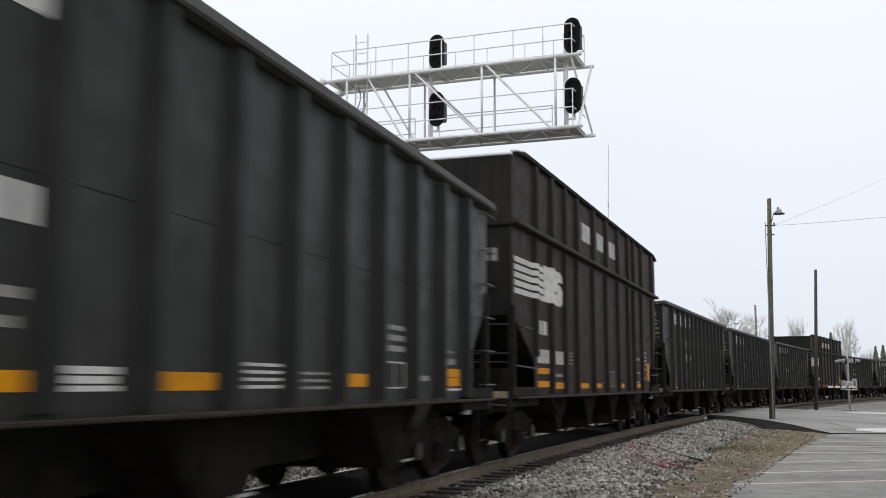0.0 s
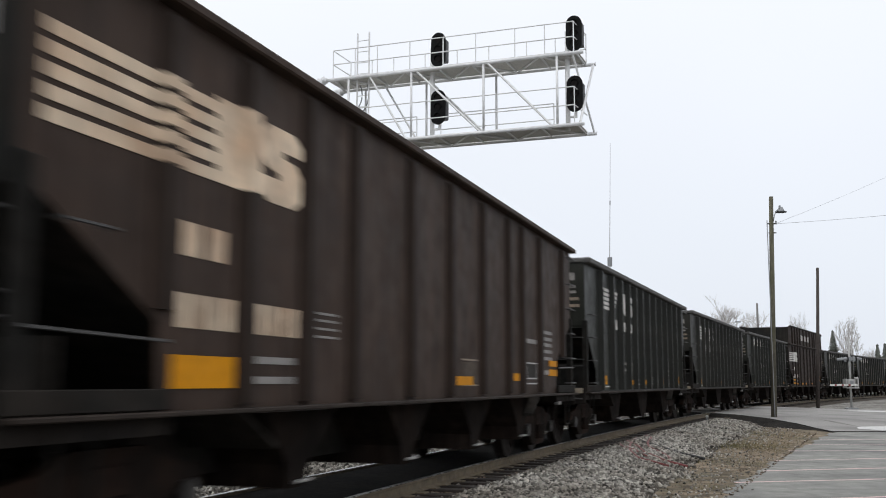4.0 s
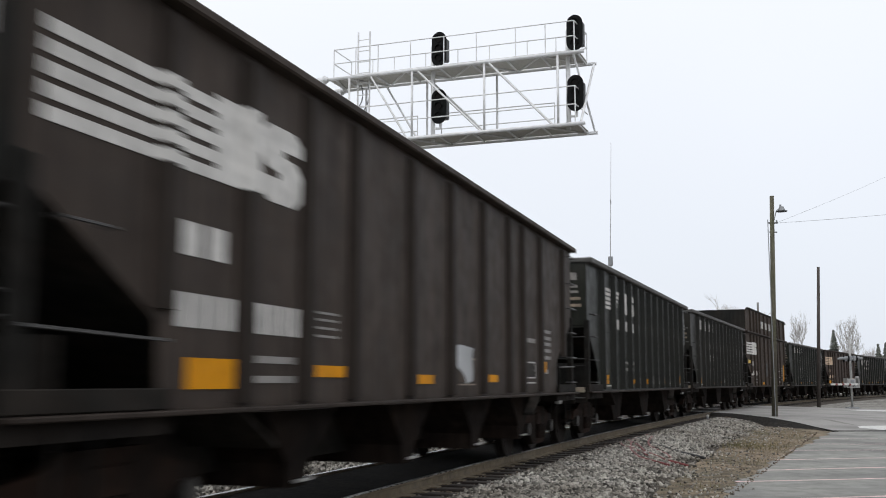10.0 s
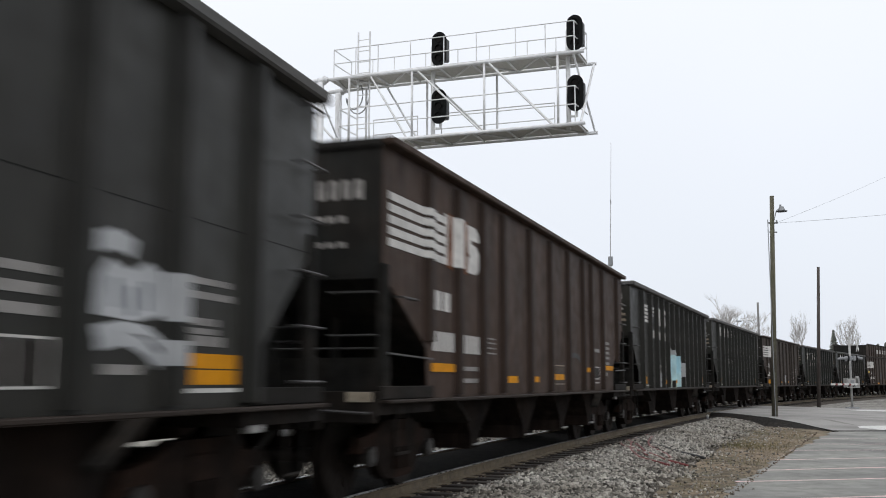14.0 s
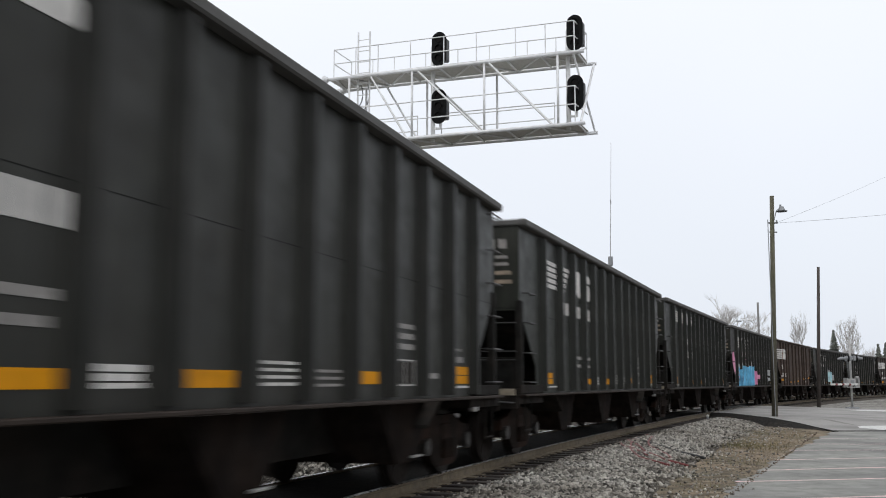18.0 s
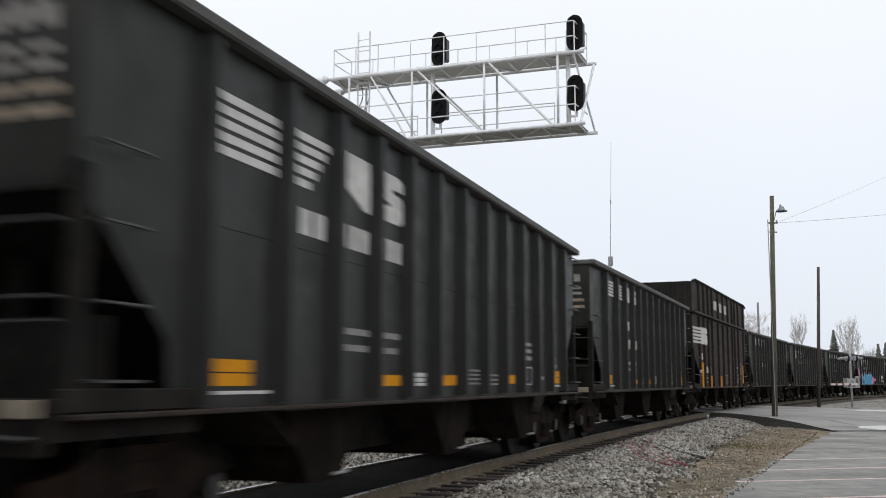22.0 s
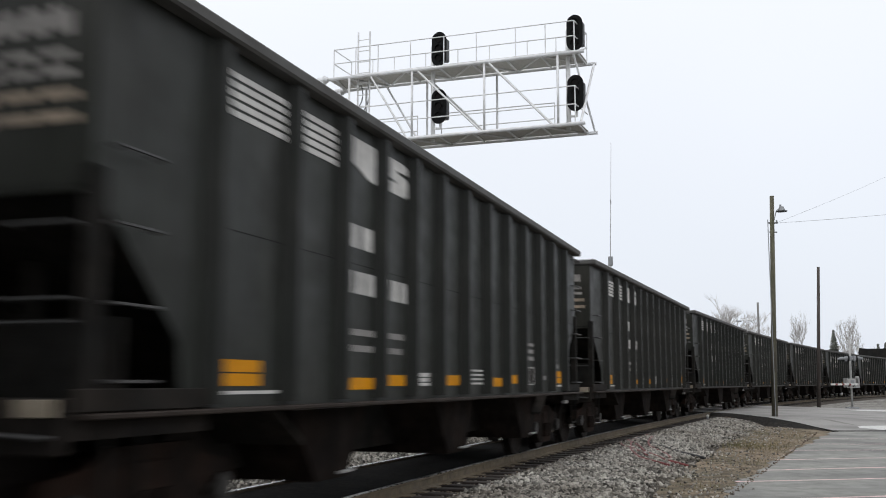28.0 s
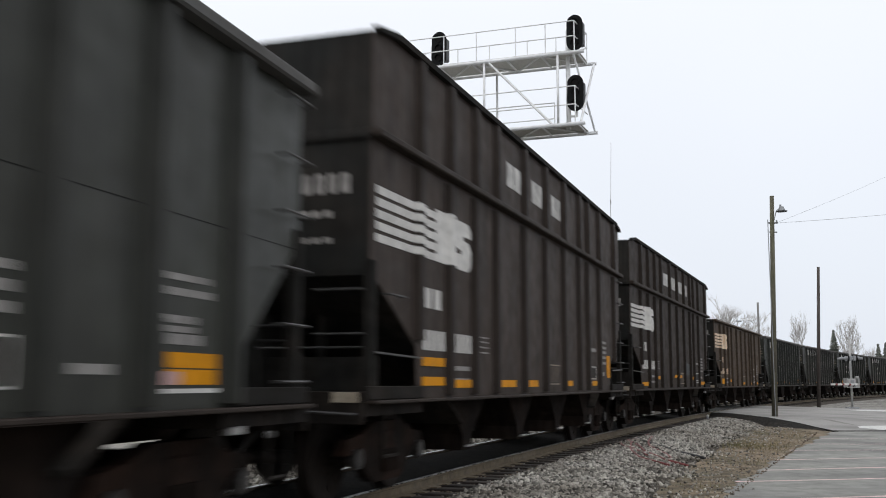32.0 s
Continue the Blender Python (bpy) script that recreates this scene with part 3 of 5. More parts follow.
                    cur = (bm.verts.new((SX - 0.002, cy, cz)), bm.verts.new((SX - 0.07 + 0.03 * abs(i - 4) / 4, cy, cz)))
                    if prev:
                        bm.faces.new((prev[0], prev[1], cur[1], cur[0]))
                    prev = cur
                bmesh.ops.solidify(bm, geom=bm.faces[:], thickness=0.006)
                part("hood", bm, BLACKM, head)
    # cable loops by the mast end
    for r, yc in ((0.36, 6.5), (0.27, 6.62)):
        pts = [(F + 0.6, yc + r * math.cos(a), ZT - 0.35 + 1.6 * r * math.sin(a)) for a in np.arange(0.75 * math.pi, 1.95 * math.pi, 0.25)]
        bm = path_tube(pts, 0.018)
        part("cable_loop", bm, GREYBOX, g)


signal_bridge()


# ---- poles, wires, crossing signal, antenna ----
def utility_pole(x, y, base, height, r, mat, label, lean=0.0, fittings=True):
    g = root("utility_pole", label, "utility pole", "poles along the road", at=pose(x, y, base))
    part("pole_shaft", tube((0, 0, 0), (lean * height, 0, height), r, r * 0.72, 14), mat, g, smooth=True)
    if fittings:
        lx = lean * height
        bm = tube((lx + 0.06, 0, height - 1.0), (lx + 0.16, 0, height - 0.62), 0.018)
        add_tube(bm, (lx + 0.16, 0, height - 0.62), (lx + 0.3, 0, height - 0.5), 0.018)
        lamp = part("lamp_bracket", bm, GREYBOX, g)
        part("lamp_head", tube((lx + 0.38, 0, height - 0.62), (lx + 0.38, 0, height - 0.44), 0.16, 0.08, 14), GREYBOX, lamp, "grey security lamp head")
        part("lamp_rim", tube((lx + 0.38, 0, height - 0.65), (lx + 0.38, 0, height - 0.621), 0.23, 0.23, 16), DARKBOX, lamp, "dark lamp rim")
        part("lamp_cap", tube((lx + 0.34, 0, height - 0.44), (lx + 0.34, 0, height - 0.36), 0.05, 0.04, 10), GREYBOX, lamp)
        part("cross_bar", tube((lx - 0.2, 0, height - 1.12), (lx + 0.2, 0, height - 1.12), 0.03), DARKBOX, g)
        part("cross_bar", tube((lx - 0.16, 0, height - 1.5), (lx + 0.16, 0, height - 1.5), 0.025), DARKBOX, g)
        part("insulator", tube((lx + 0.16, 0, height - 1.12), (lx + 0.16, 0, height - 1.0), 0.035), GREYBOX, g)
        part("conduit", tube((0.0, -r - 0.01, 0), (0.0, -r * 0.75 - 0.01, height - 1), 0.018, sides=6), GREYBOX, g)
    return g


utility_pole(13.28, 41.2, -0.3, 9.15, 0.118, POLEM, "weathered timber utility pole with a security lamp", 0.026)
utility_pole(21.3, 58.3, -0.4, 8.25, 0.11, POLED, "dark timber utility pole by the crossing", 0.042, False)
utility_pole(24.8, 80.0, -0.4, 7.9, 0.11, FARPOLE, "distant grey utility pole behind the train", 0.0, False)


def street_lamp():
    g = root("street_lamp", "distant street lamp with a curved grey arm", "street lamp", at=pose(30.0, 98, -0.4))
    part("lamp_post", tube((0, 0, 0), (0, 0, 7.2), 0.09, 0.06, 10), ALU, g)
    bm = bmesh.new()
    pts = [(0, 0, 7.2), (-0.3, 0, 7.55), (-0.8, 0, 7.65), (-1.3, 0, 7.55)]
    for a, b in zip(pts, pts[1:]):
        add_tube(bm, a, b, 0.05, sides=8)
    part("lamp_arm", bm, ALU, g)
    part("lamp_head", box(-1.75, -1.25, -0.12, 0.12, 7.44, 7.56, 0.03), GREYBOX, g)


street_lamp()


def wire(a, b, sag, label):
    n = 12
    pts = [Vector(a).lerp(Vector(b), i / n) - Vector((0, 0, sag * 4 * (i / n) * (1 - i / n))) for i in range(n + 1)]
    bm = path_tube(pts, 0.007, 5)
    tagged(new("overhead_wire", mesh_of("overhead_wire", bm, THINWIRE)), label, "wire", "overhead wires")


wire((13.7, 41.2, 7.75), (41.5, 83.0, 20.6), 0.2, "thin grey overhead wire strung from the pole")
wire((13.7, 41.2, 7.73), (23.0, 31.6, 7.6), 0.15, "thin grey overhead wire strung from the pole")


def crossing_signal():
    g = root("crossing_signal", "silver level-crossing signal mast with gate mechanism and hooded lamps", "crossing signal", at=pose(21.9, 55.0, -0.2, 0, 0, -8))
    part("base", box(-0.3, 0.3, -0.3, 0.3, 0, 0.15, 0.02), GREYBOX, g)
    part("mast", tube((0, 0, 0.15), (0, 0, 3.75), 0.058, sides=12), SIGNALM, g, smooth=True)
    mech = part("gate_mechanism", box(-0.27, 0.27, -0.22, 0.22, 1.1, 1.46, 0.04), SIGNALM, g, "silver gate motor box")
    mech.matrix_basis = Matrix.Translation((0.02, 0, 0.52)) @ Matrix.Scale(0.78, 4)
    part("cover", box(-0.12, 0.12, -0.29, -0.251, 1.08, 1.36, 0.01), GREYBOX, mech)
    for dx in (-0.42, 0.36):
        part("support_arm", box(dx, dx + 0.06, -0.45, 0.5, 0.86, 1.5, 0.01), SIGNALM, mech)
    part("support_bar", box(-0.42, 0.42, -0.52, -0.46, 0.84, 0.92, 0.01), SIGNALM, mech)
    part("counterweight", box(0.34, 0.58, 0.2, 0.5, 1.0, 1.62, 0.03), SIGNALM, mech)
    arm = part("gate_arm", box(-1.5, 0.3, -0.58, -0.54, 1.0, 1.13, 0.005), ROADWHITE, mech, "white gate arm stub")
    for i in range(3):
        part("arm_stripe", box(-1.2 + 0.45 * i, -1.06 + 0.45 * i, -0.584, -0.58, 1.002, 1.128), REDC, arm, "faded red stripe")
    bar = part("lamp_bar", tube((0, -0.6, 2.72), (0, 0.6, 2.72), 0.03), SIGNALM, g)
    for s in (-1, 1):
        for dy in (-0.5, 0.5):
            part("lamp_target", tube((s * 0.2, dy, 2.72), (s * 0.22, dy, 2.72), 0.2, sides=18), BLACKM, bar, "black round lamp target")
            part("lamp_hood", tube((s * 0.23, dy, 2.76), (s * 0.52, dy, 2.72), 0.09, 0.06, 14), GREYBOX, bar, "grey lamp hood")
            part("lamp_housing", box(s * 0.1 - 0.08, s * 0.1 + 0.08, dy - 0.12, dy + 0.12, 2.6, 2.86, 0.03), GREYBOX, bar)
    for s in (-1, 1):
        o = part("crossbuck_blade", box(-0.012, 0.012, -0.42, 0.42, -0.07, 0.07), ROADWHITE, g, "white crossbuck blade")
        o.matrix_basis = pose(0.42 - 0.014 * (s + 1), 0, 3.45, 45 * s, 0, 0)
    part("sign_arm", tube((0, 0, 3.45), (0.41, 0, 3.45), 0.025), SIGNALM, g)
    part("mast_cap", tube((0, 0, 3.75), (0, 0, 3.85), 0.075, 0.03, 12), SIGNALM, g)


crossing_signal()


def trackside_building():
    g = root("trackside_building", "low white block building with a green fascia beyond the tracks", "building", at=pose(-16.6, 40.0, -0.5, 0, 0, 4))
    wall = box(0, 8, 0, 5, 0, 3.35)
    part("wall", wall, WALLW, g)
    part("fascia", box(-0.15, 8.15, -0.15, 5.15, 3.352, 4.1, 0.02), GREENM, g, "dull green fascia band")
    door = part("door", box(2.2, 3.1, -0.06, -0.002, 0, 2.05, 0.01), GREYBOX, g, "grey steel door")
    part("door_handle", box(2.95, 3.02, -0.1, -0.062, 1.0, 1.12), WORNSTEEL, door)
    f = root("pipe_railing", "white pipe railing beside the low building", "railing", at=pose(-16.9, 37.8, -0.5, 0, 0, 4))
    for z in (0.6, 1.05, 1.5):
        part("rail", tube((0, 0, z + 0.6), (7, 0, z + 0.6), 0.03, sides=6), ALU, f)
    for i in range(6):
        part("post", tube((i * 1.4, 0, 0), (i * 1.4, 0, 2.15), 0.035, sides=6), ALU, f)
    part("stair_rail", tube((-0.9, 0, 0.5), (0, 0, 2.1), 0.03, sides=6), ALU, f)
    utility_pole(-15.4, 38.6, -0.5, 7.5, 0.07, POLED, "thin dark pole beside the low building", 0.0, False)


trackside_building()


def antenna():
    g = root("antenna_mast", "thin whip antenna on a grey mast behind the tracks", "antenna", at=pose(9.95, 60.0, -0.5))
    part("mast", tube((0, 0, 0), (0, 0, 8.9), 0.09, 0.06, 10), ALU, g)
    part("junction_box", box(-0.13, 0.13, -0.1, 0.1, 8.6, 9.15, 0.02), GREYBOX, g)
    part("whip", tube((0, 0, 9.15), (0.08, 0, 12.4), 0.024, 0.018, 8), THINWIRE, g)
    part("whip", tube((0.08, 0, 12.4), (0.17, 0, 16.1), 0.015, 0.01, 8), THINWIRE, g)
    part("coupling", tube((0.08, 0, 12.3), (0.083, 0, 12.55), 0.035, 0.035, 8), THINWIRE, g)


antenna()


# ---- the coal train ----
CAR_STEP, HALF, TOP, SILL = 16.2, 7.3, 3.78, 1.03
FACE, RIBFACE = 1.475, 1.605


def shared(name, bm, mat, smooth=False):
    return mesh_of(name, bm, mat, smooth)


WHEELSET = None
BOGIE_PARTS = {}


def wheelset_mesh():
    bm = bmesh.new()
    add_tube(bm, (0, -1.08, 0), (0, 1.08, 0), 0.08, sides=10)
    for s in (-1, 1):
        y0 = s * 0.69
        add_tube(bm, (0, y0, 0), (0, y0 + s * 0.03, 0), 0.485, sides=28)
        add_tube(bm, (0, y0 + s * 0.031, 0), (0, y0 + s * 0.13, 0), 0.457, 0.45, sides=28)
        add_tube(bm, (0, y0 + s * 0.131, 0), (0, y0 + s * 0.15, 0), 0.18, 0.15, sides=14)
        for i in range(3):
            a = 2 * math.pi * i / 3
            add_tube(bm, (0.3 * math.cos(a), y0 + s * 0.131, 0.3 * math.sin(a)), (0.3 * math.cos(a), y0 + s * 0.14, 0.3 * math.sin(a)), 0.05, sides=6)
    return shared("wheelset", bm, WHEELM)


def side_frame_mesh(s):
    y0, y1 = s * 1.0, s * 1.13
    bm = bmesh.new()
    outline = [(-1.12, 0.5), (-1.05, 0.66), (-0.7, 0.7), (-0.42, 0.82), (0.42, 0.82), (0.7, 0.7), (1.05, 0.66), (1.12, 0.5), (0.75, 0.5), (0.5, 0.24), (0.36, 0.18), (-0.36, 0.18), (-0.5, 0.24), (-0.75, 0.5)]
    add_prism(bm, outline, "y", min(y0, y1), max(y0, y1))
    return shared("side_frame", bm, TRUCKM)


def make_bogie(car, x):
    """A three-piece freight truck in the car's space."""
    global WHEELSET
    if WHEELSET is None:
        WHEELSET = wheelset_mesh()
        for s in (-1, 1):
            BOGIE_PARTS[s] = side_frame_mesh(s)
        BOGIE_PARTS["cap"] = shared("bearing_cap", tube((0, -0.05, 0), (0, 0.05, 0), 0.105, 0.105, 12), CAPM)
        BOGIE_PARTS["spring"] = shared("spring", tube((0, 0, 0.28), (0, 0, 0.52), 0.07, 0.07, 10), TRUCKM)
    bm = box(-0.22, 0.22, -1.15, 1.15, 0.46, 0.74, 0.04)
    add_tube(bm, (0, 0, 0.72), (0, 0, 0.86), 0.32, sides=14)
    bogie = part("bogie", bm, TRUCKM, car, "sooty cast-steel bogie with exposed bearings")
    bogie.location = (x, 0, 0)
    for s in (-1, 1):
        piece("side_frame", BOGIE_PARTS[s], bogie, pose(0, 0, 0))
        for dx in (-0.89, 0.89):
            piece("bearing_cap", BOGIE_PARTS["cap"], bogie, pose(dx, s * 1.14, 0.457), "grey bearing end cap")
        for dx in (-0.11, 0.11) if s < 0 else ():
            piece("spring", BOGIE_PARTS["spring"], bogie, pose(dx, s * 1.15, 0))
    for dx in (-0.89, 0.89):
        piece("wheelset", WHEELSET, bogie, pose(dx, 0, 0.457), "steel wheelset with rusty plates")
    return bogie


def rib_mesh(z0, z1, w=0.08, base=0.2, d=0.08, mat=None):
    """A pressed hat-section side post; its back lies on the side sheet at y = 0."""
    bm = bmesh.new()
    prof = [(-base / 2, 0), (-w / 2, -d), (w / 2, -d), (base / 2, 0)]
    lo = [bm.verts.new((x, y, z0)) for x, y in prof]
    hi = [bm.verts.new((x, y * (1 if z1 < 3.9 else 0.8), z1)) for x, y in prof]
    bm.faces.new(lo)
    bm.faces.new(hi[::-1])
    for i in range(4):
        bm.faces.new((lo[i], hi[i], hi[(i + 1) % 4], lo[(i + 1) % 4]))
    bmesh.ops.recalc_face_normals(bm, faces=bm.faces[:])
    return shared("side_rib", bm, mat)


RIBS_A = (-5.98, -4.8, -3.8, -2.86, -1.95, -1.02, -0.03, 0.97, 1.97, 2.98, 4.0, 5.02, 6.1)
RIBS_B = (-6.1, -5.03, -4.0, -3.0, -1.45, -0.06, 1.36, 2.72, 3.56, 4.78, 6.6)


RIB_SHAPE = {"a": (0.07, 0.23, 0.11), "b": (0.12, 0.3, 0.07)}


def make_car(kind, name, label):
    """A coal hopper: kind 'a' (black, heavy top chord), 'b' (brown), 'x' (brown with an added upper side)."""
    ext = kind == "x"
    COAT = PAINT if kind == "a" else PAINT_B
    HALF = 7.3 if kind == "a" else 7.45
    car = root(name, label, "hopper car", "cars of the coal train")
    ribs_a = RIBS_A
    ribs = ribs_a if kind == "a" else RIBS_B
    cut = 2.4 if kind == "a" else 2.35
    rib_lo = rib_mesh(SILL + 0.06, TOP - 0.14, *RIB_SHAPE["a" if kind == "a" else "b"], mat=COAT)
    rib_hi = rib_mesh(TOP, 4.87, 0.12, 0.28, 0.08, mat=COAT) if ext else None
    notch, knee = (1.0, 1.5) if kind == "a" else (1.36, 1.62)
    sheet = [(-HALF, TOP - 0.06), (-HALF, cut), (-HALF + notch - 0.05, knee), (-HALF + notch, SILL), (HALF - notch, SILL), (HALF - notch + 0.05, knee), (HALF, cut), (HALF, TOP - 0.06)]
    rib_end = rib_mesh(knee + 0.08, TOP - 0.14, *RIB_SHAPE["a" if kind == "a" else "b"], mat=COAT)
    for s in (-1, 1):
        y0, y1 = sorted((s * FACE, s * (FACE - 0.02)))
        part("side_sheet", prism(sheet, "y", y0, y1), COAT, car)
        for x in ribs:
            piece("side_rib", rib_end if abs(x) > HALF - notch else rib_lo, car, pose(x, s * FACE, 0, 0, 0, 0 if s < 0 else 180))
        # top chord
        c = s * 1.545
        if kind == "a":
            part("top_chord", box(-HALF - 0.05, HALF + 0.05, *sorted((s * 1.458, s * 1.61)), TOP - 0.11, TOP, 0.02), CHORD, car, "dusty grey top chord")
        else:
            part("top_chord", box(-HALF - 0.04, HALF + 0.04, *sorted((s * 1.458, s * 1.6)), TOP - 0.08, TOP, 0.015), SILLM if ext else COAT, car)
        part("side_sill", box(-HALF - 0.1, HALF + 0.1, c - 0.06, c + 0.06, SILL - 0.005, SILL + 0.03, 0.008), SILLM, car, "scuffed bottom side sill")
        if ext:
            y0, y1 = sorted((s * 1.49, s * 1.47))
            part("extension_sheet", prism([(-HALF, TOP), (HALF, TOP), (HALF, 4.81), (HALF - 0.55, 4.9), (0.55 - HALF, 4.9), (-HALF, 4.81)], "y", y0, y1), COAT, car)
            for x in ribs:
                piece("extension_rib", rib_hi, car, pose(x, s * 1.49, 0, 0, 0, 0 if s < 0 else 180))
            part("extension_chord", prism([(-HALF - 0.02, 4.8), (0.55 - HALF, 4.88), (HALF - 0.55, 4.88), (HALF + 0.02, 4.8), (HALF + 0.02, 4.85), (HALF - 0.55, 4.95), (0.55 - HALF, 4.95), (-HALF - 0.02, 4.85)], "y", *sorted((s * 1.492, s * 1.56))), DARKST, car)
    for e in (-1, 1):
        x0, x1 = sorted((e * HALF, e * (HALF - 0.02)))
        part("end_sheet", box(x0, x1, -FACE + 0.021, FACE - 0.021, cut - 0.05, TOP - 0.06), COAT if kind == "a" else ENDM, car, "" if kind == "a" else "sooty black end sheet")
        part("end_chord", box(e * HALF - 0.05, e * HALF + 0.05, -1.479, 1.479, TOP - 0.1, TOP - 0.005, 0.015), CHORD if kind == "a" else ENDM, car)
        if ext:
            part("extension_end", box(x0, x1, -1.469, 1.469, TOP, 4.82), ENDM, car, "sooty black upper end sheet")
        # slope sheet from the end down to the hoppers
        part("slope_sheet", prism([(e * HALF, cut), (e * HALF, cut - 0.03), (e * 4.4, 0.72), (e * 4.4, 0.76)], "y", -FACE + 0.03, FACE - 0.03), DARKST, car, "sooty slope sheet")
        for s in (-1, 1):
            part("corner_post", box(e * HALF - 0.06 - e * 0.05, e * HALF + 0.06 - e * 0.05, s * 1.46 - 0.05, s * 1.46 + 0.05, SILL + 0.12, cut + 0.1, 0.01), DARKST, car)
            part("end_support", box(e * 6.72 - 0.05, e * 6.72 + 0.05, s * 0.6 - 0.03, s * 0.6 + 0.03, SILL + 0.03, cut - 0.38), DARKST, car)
            # ladder on the side that faces the car park
            steps = (1.24, 1.69, 2.14, 2.59, 3.05, 3.55) if e > 0 else (1.24, 1.69, 2.16, 2.62) if kind == "a" else (2.12,)
            for z in steps if s < 0 else ():
                bar = bmesh.new()
                add_tube(bar, (e * 7.22, s * 1.61, z), (e * 6.78, s * 1.61, z), 0.011, sides=5)
                add_tube(bar, (e * 7.2, s * 1.5, z), (e * 7.2, s * 1.61, z), 0.012, sides=5)
                add_tube(bar, (e * 6.8, s * 1.5, z), (e * 6.8, s * 1.61, z), 0.012, sides=5)
                part("ladder_rung", bar, GRABM, car, "worn steel rung")
            if kind != "a":
                part("side_rail", tube((e * (HALF - 0.02), s * 1.53, 1.53), (e * (HALF - notch), s * 1.53, 1.5), 0.013, sides=5), GRABM, car, "thin steel rail across the end bay")
        for z in (1.71, 2.15):
            bar = bmesh.new()
            add_tube(bar, (e * (HALF + 0.08), -1.45, z), (e * (HALF + 0.08), -0.9, z), 0.013, sides=5)
            add_tube(bar, (e * (HALF - 0.02), -1.42, z), (e * (HALF + 0.08), -1.42, z), 0.012, sides=5)
            add_tube(bar, (e * (HALF - 0.02), -0.93, z), (e * (HALF + 0.08), -0.93, z), 0.012, sides=5)
            part("grab_iron", bar, DARKBAR, car, "sooty steel grab iron")
        part("platform_rail", tube((e * (HALF - 0.02), -1.5, 1.58), (e * (HALF - 0.02), 1.5, 1.58), 0.014, sides=6), DARKBAR, car)
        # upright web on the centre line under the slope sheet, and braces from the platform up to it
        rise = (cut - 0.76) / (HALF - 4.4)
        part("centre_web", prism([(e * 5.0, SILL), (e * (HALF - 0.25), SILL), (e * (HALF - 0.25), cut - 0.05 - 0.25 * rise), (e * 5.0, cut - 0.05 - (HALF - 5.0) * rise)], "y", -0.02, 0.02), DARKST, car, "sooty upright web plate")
        # plate added to keep daylight from showing through the end bay
        part("end_bulkhead", box(e * (HALF - 0.5) - 0.02, e * (HALF - 0.5) + 0.02, -1.36, 1.36, SILL + 0.031, 1.64 if kind == "a" else 1.5), DARKST, car, "dark plate added to block the view through the end bay")
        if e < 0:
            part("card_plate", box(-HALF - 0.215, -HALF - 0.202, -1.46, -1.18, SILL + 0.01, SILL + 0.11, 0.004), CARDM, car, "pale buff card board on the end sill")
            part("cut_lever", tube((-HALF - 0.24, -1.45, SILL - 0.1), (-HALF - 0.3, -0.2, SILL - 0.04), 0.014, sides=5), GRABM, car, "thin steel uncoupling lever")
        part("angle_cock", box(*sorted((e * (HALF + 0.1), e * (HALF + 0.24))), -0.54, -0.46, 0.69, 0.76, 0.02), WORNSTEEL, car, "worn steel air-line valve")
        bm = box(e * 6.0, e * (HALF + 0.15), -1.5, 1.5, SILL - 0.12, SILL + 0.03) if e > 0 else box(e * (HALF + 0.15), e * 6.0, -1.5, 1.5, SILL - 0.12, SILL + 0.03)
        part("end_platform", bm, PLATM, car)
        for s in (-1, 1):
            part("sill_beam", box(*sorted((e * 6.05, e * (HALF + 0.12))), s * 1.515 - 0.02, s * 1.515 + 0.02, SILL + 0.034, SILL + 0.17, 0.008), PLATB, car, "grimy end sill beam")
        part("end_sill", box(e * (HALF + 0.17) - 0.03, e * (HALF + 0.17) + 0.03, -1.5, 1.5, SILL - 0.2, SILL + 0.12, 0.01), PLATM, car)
        bm = box(*sorted((e * 5.0, e * 7.85)), -0.14, 0.14, 0.74, 0.98, 0.02)
        add_box(bm, *sorted((e * 7.8, e * 8.13)), -0.2, 0.17, 0.72, 1.0, 0.04)
        part("coupler", bm, TRUCKM, car, "rusty knuckle coupler")
        part("air_hose", tube((e * 7.5, -0.35, 0.8), (e * 8.0, -0.22, 0.42), 0.03, sides=6), DARKST, car)
        for s in (-1,):
            bm = bmesh.new()
            add_tube(bm, (e * 7.1, s * 1.5, 0.5), (e * 7.1, s * 1.5, SILL), 0.015, sides=5)
            add_tube(bm, (e * 6.75, s * 1.5, 0.5), (e * 6.75, s * 1.5, SILL), 0.015, sides=5)
            add_tube(bm, (e * 7.1, s * 1.5, 0.5), (e * 6.75, s * 1.5, 0.5), 0.018, sides=5)
            part("stirrup_step", bm, DARKST, car)
    part("brake_wheel", tube((-HALF - 0.16, 0.45, 2.2), (-HALF - 0.12, 0.45, 2.2), 0.28, sides=16), DARKST, car)
    part("brake_cylinder", tube((-6.3, 0.5, 1.2), (-5.7, 0.5, 1.2), 0.12, sides=12), DARKST, car)
    part("air_reservoir", tube((5.6, -0.5, 1.1), (4.9, -0.5, 1.1), 0.15, sides=12), DARKST, car)
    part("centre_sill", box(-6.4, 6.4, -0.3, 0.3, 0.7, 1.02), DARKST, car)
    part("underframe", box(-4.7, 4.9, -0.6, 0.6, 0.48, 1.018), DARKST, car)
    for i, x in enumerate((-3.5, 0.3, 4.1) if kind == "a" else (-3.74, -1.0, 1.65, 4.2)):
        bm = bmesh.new()
